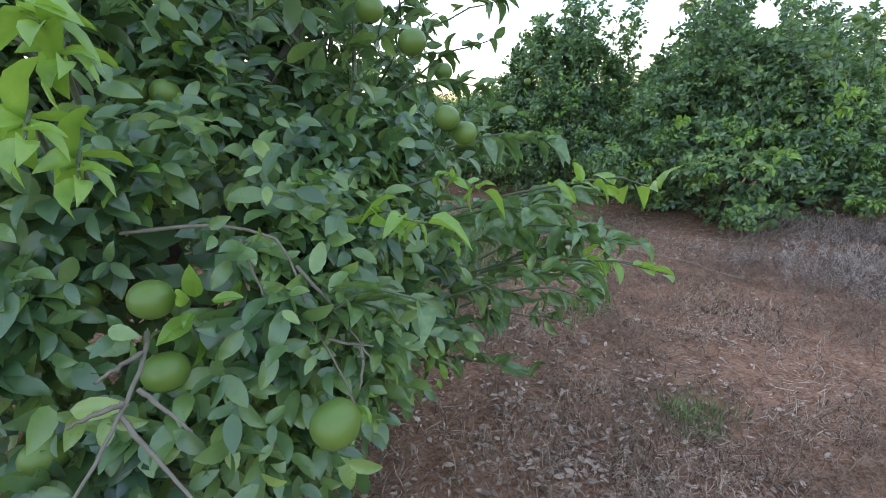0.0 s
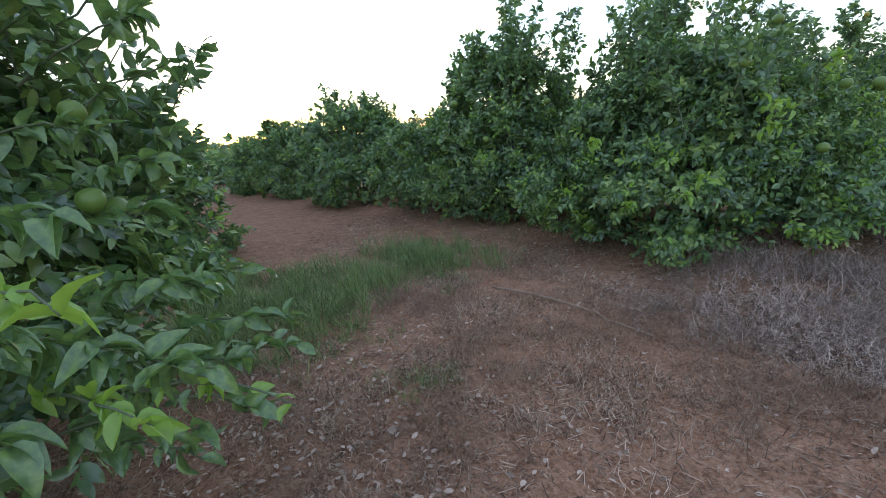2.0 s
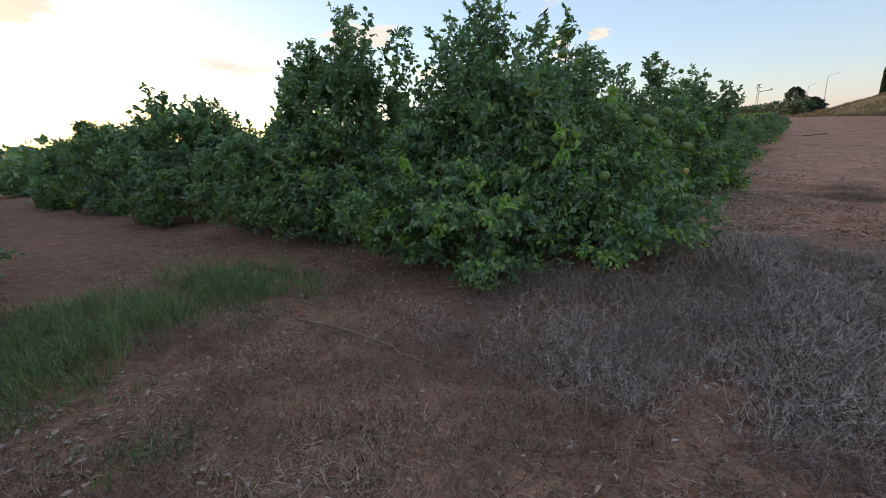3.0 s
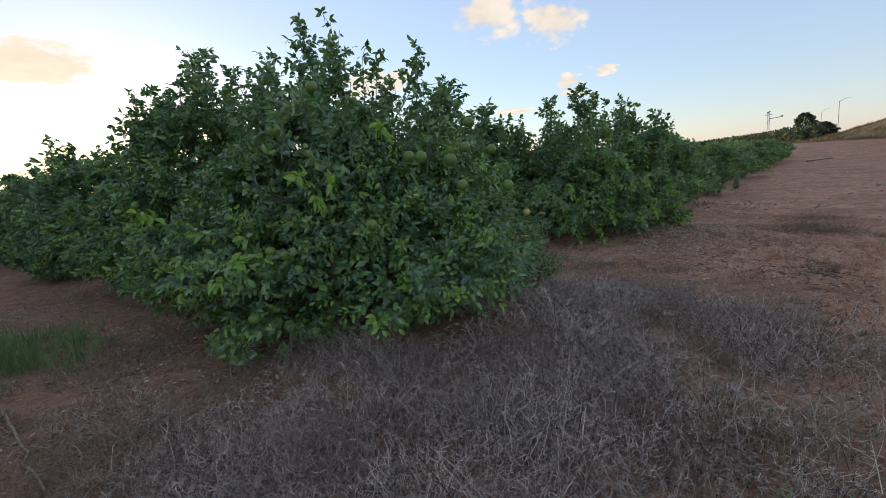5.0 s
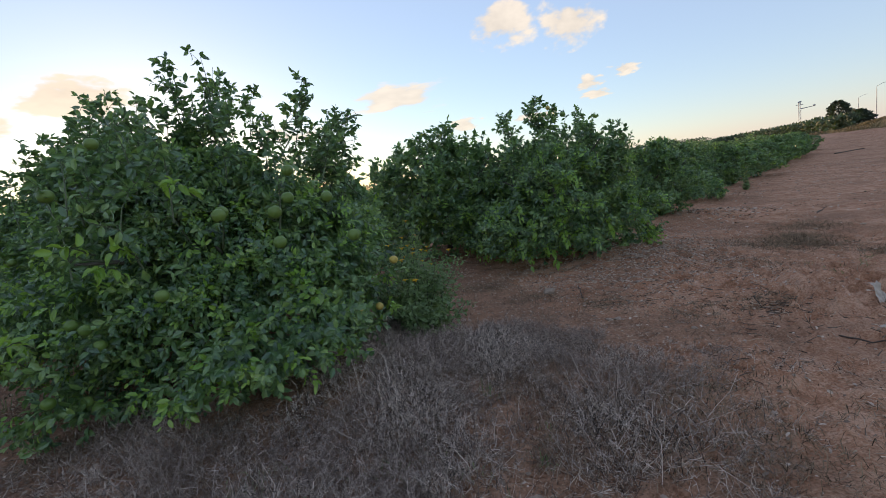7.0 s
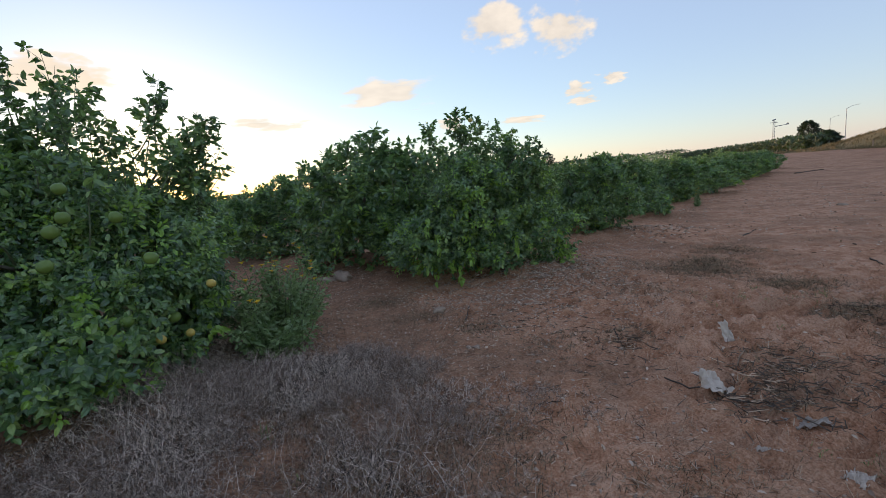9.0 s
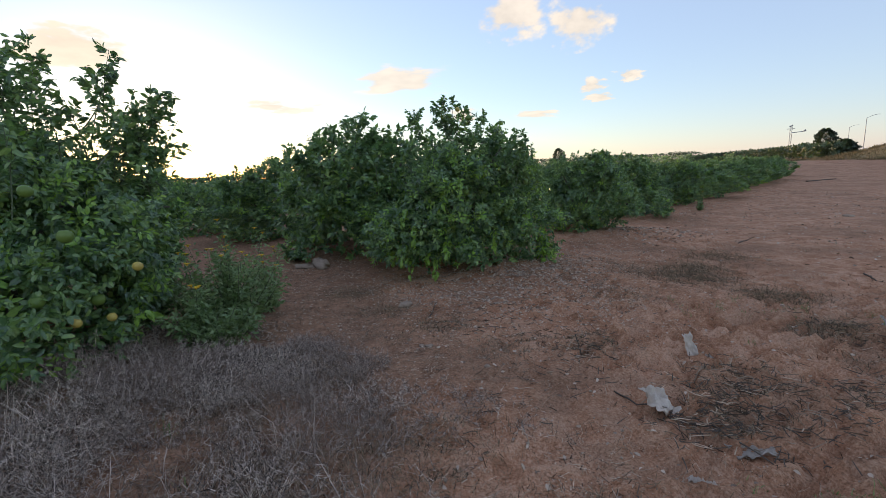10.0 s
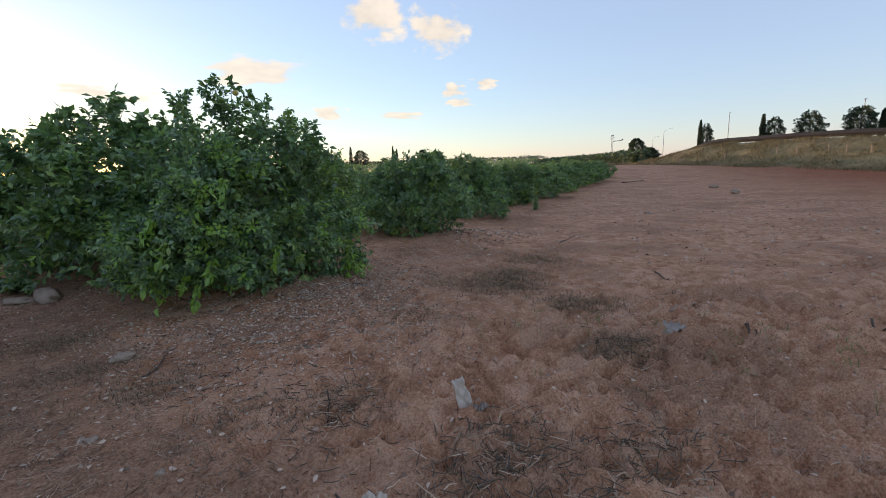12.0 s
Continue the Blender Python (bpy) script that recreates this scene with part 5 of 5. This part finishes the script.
def far_hedge(name, ends, top, seed, label):
    """A long dark belt of trees, as ragged leafy clumps. ends: azimuth and distance; top: elevations."""
    g = np.random.default_rng(seed)
    (a0, d0), (a1, d1) = ends
    n = 14000
    k = g.uniform(0, 1, n)
    az, dist = a0 + (a1 - a0) * k, d0 + (d1 - d0) * k
    P = np.array([spot(a, d) for a, d in zip(az, dist)])
    t = EAST[2] + dist * np.tan(np.radians(top[0] + (top[1] - top[0]) * k)) + 0.25 * np.sin(k * 61 + seed) * np.cos(k * 23)
    P[:, 2] += (t - P[:, 2]) * np.sqrt(g.uniform(0, 1, n))
    P[:, :2] += g.normal(size=(n, 2)) * 1.2
    stuff(name, *spread(LEAF_LOW, P, g.normal(size=(n, 3)), g.normal(size=(n, 3)) + np.array((0, -1, 0.5)), g.uniform(0.45, 1.0, n)), HEDGE, label, "tree belt")


far_hedge("tree_belt", ((37.0, 190), (49.2, 118)), (0.55, 1.15), 1, "dark green belt of trees beyond the rows")
far_hedge("tree_belt", ((-45.0, 230), (-8.0, 250)), (0.35, 0.6), 2, "dark far belt of trees on the horizon")
far_hedge("tree_belt", ((-8.0, 250), (38.0, 240)), (1.1, 1.1), 3, "dark far belt of trees on the horizon")


def guard_rail():
    """The road's barrier along the top of the bank."""
    ax, ay, bx, by = 77.0, 71.0, 69.0, 21.0
    dx, dy = (bx - ax), (by - ay)
    n = math.hypot(dx, dy)
    ox, oy = -dy / n, dx / n
    if bank_depth(ax + ox, ay + oy) < 0:
        ox, oy = -ox, -oy
    rail = new("guard_rail")
    pts = []
    for k in range(40):
        f = 0.12 + 1.35 * k / 39
        x, y = ax + dx * f + ox * 16, ay + dy * f + oy * 16
        pts.append((x, y, float(lay(x, y))))
    for q in range(39):
        p0, p1 = Vector(pts[q]), Vector(pts[q + 1])
        part("beam", *tube([tuple(p0 + Vector((0, 0, 0.60))), tuple(p1 + Vector((0, 0, 0.60)))], (0.5, 0.5), 6), DARK, rail)
        part("post", *tube([tuple(p0 - Vector((0, 0, 0.2))), tuple(p0 + Vector((0, 0, 0.8)))], (0.10, 0.10), 5), DARK, rail)
    return tagged(rail, "dark metal barrier along the raised road", "guard rail")


guard_rail()


def bank_growth():
    g = np.random.default_rng(33)
    n = 70000
    ax, ay, bx, by = 77.0, 71.0, 69.0, 21.0
    f, q = g.uniform(0.0, 1.5, n), g.uniform(-1.5, 15.0, n)
    dx, dy = bx - ax, by - ay
    m = math.hypot(dx, dy)
    ox, oy = -dy / m, dx / m
    if bank_depth(ax + ox, ay + oy) < 0:
        ox, oy = -ox, -oy
    x, y = ax + dx * f + ox * q, ay + dy * f + oy * q
    keep = patchiness(x, y, 0.22, 3) + 0.6 * patchiness(x, y, 0.9, 5) > g.uniform(-0.5, 0.35, n)
    x, y = x[keep], y[keep]
    h = g.uniform(0.2, 0.55, len(x)) * np.clip(1 + 1.2 * patchiness(x, y, 0.3, 7), 0.35, 1.8)
    stuff("bank_grass", *blades(g, x, y, h, g.uniform(0.012, 0.03, len(x)), 0.7), BANK, "tall yellow dry grass on the bank", "grass")


BANK = plain_material("yellow_dry_grass", (0.10, 0.085, 0.045), (0.36, 0.27, 0.15), 0.9, 0.85, 0.1, 0, True, stain=(0.13, 0.13, 0.065))
bank_growth()
for k, (az, el) in enumerate(((53.2, 0.6), (57.5, 0.7), (62.0, 0.9), (63.6, 1.0), (66.0, 1.2), (67.3, 1.3), (69.0, 1.5))):
    x, y, z = spot(az, 82 - k * 1.5)
    v, f = tube([(0, 0, -0.2), (0, 0, 0.5), (0, 0, 1.0)], (0.09, 0.09, 0.085), 7)
    ob = part("marker_post", v, f, STONE, None)
    ob.location = (x, y, z)
    tagged(ob, "short pale post on the grassy bank", "post", "posts on the bank")

# ---- clouds and the sun's disc, far beyond everything ----


def cloud_material(seed, colour, strength, w, h):
    m = bpy.data.materials.new("evening_cloud")
    m.use_nodes = True
    n, l = m.node_tree.nodes, m.node_tree.links
    n.clear()
    span = n.new("ShaderNodeMapping")
    span.inputs["Scale"].default_value = (0.5 / w, 0.5 / h, 0)
    l.new(n.new("ShaderNodeTexCoord").outputs["Object"], span.inputs["Vector"])
    co = span.outputs[0]
    mp = n.new("ShaderNodeMapping")
    mp.inputs["Location"].default_value = (seed * 3.7, seed * 1.3, seed)
    l.new(co, mp.inputs["Vector"])
    t = noise_tex(n, l, 2.6, 4, 0.52, mp.outputs[0])
    dist = n.new("ShaderNodeVectorMath")
    dist.operation = "DISTANCE"
    l.new(co, dist.inputs[0])
    dist.inputs[1].default_value = (0, 0, 0)
    a = maths(n, l, "SUBTRACT", maths(n, l, "MULTIPLY_ADD", t.outputs[0], 1.9, -0.32), maths(n, l, "MULTIPLY", dist.outputs["Value"], 1.5))
    edge = n.new("ShaderNodeMapRange")
    edge.interpolation_type = "SMOOTHSTEP"
    edge.inputs[1].default_value, edge.inputs[2].default_value = 0.04, 0.36
    l.new(a, edge.inputs[0])
    e = n.new("ShaderNodeEmission")
    r = ramp(n, [(0.35, tuple(c * 0.78 for c in colour)), (0.65, colour)])
    l.new(t.outputs[0], r.inputs[0])
    l.new(r.outputs[0], e.inputs[0])
    e.inputs[1].default_value = strength
    tr = n.new("ShaderNodeBsdfTransparent")
    mx = n.new("ShaderNodeMixShader")
    l.new(maths(n, l, "MULTIPLY", edge.outputs[0], 0.85), mx.inputs[0])
    l.new(tr.outputs[0], mx.inputs[1])
    l.new(e.outputs[0], mx.inputs[2])
    out = n.new("ShaderNodeOutputMaterial")
    l.new(mx.outputs[0], out.inputs[0])
    return m


def cloud(az, el, wide, tall, seed, colour=(1.0, 0.85, 0.68), strength=0.27):
    c = bearing(az, el, 2600)
    w, h = 2600 * math.tan(radians(wide)) / 2, 2600 * math.tan(radians(tall)) / 2
    v = np.array([(-w, -h, 0), (w, -h, 0), (w, h, 0), (-w, h, 0)])
    ob = part("cloud", v, np.array([(0, 1, 2, 3)]), cloud_material(seed, colour, strength, w, h), None)
    ob.matrix_world = look(tuple(c), (0, 0, 1.38)) @ pose(0, 0, 0, 0, 180, 0)
    return tagged(ob, "small cream-pink evening cloud", "cloud", kind="structure")


cloud(17.0, 17.6, 10, 6.5, 1)
cloud(25.2, 16.2, 9, 6.5, 2.3)
cloud(3.3, 11.2, 15, 4.2, 3.1)
cloud(26.7, 9.3, 5, 2.4, 4.6)
cloud(30.6, 10.1, 4, 1.8, 5.2)
cloud(27.6, 8.0, 5, 1.5, 5.9)
cloud(11.3, 6.9, 6, 2.2, 6.4)
cloud(20.0, 6.6, 7, 1.4, 6.9)
cloud(-30.0, 13.2, 13, 5, 7.5, (1.0, 0.80, 0.58))
cloud(-40.0, 10.5, 14, 4, 8.2, (1.0, 0.80, 0.58))
cloud(-12.0, 8.5, 12, 3, 9.4)

SUNM = bpy.data.materials.new("sun_glow")
SUNM.use_nodes = True
sn = SUNM.node_tree.nodes
sn.clear()
se = sn.new("ShaderNodeEmission")
se.inputs[0].default_value, se.inputs[1].default_value = (1.0, 0.72, 0.38, 1), 14.0
SUNM.node_tree.links.new(se.outputs[0], sn.new("ShaderNodeOutputMaterial").inputs[0])
v, f = ball(26, 1, 1.0, 12, 20)
disc = part("sun_disc", v, f, SUNM, None)
disc.location = bearing(SUN_AZ, SUN_EL, 3000)
tagged(disc, "low evening sun just above the horizon", "sun", kind="structure")
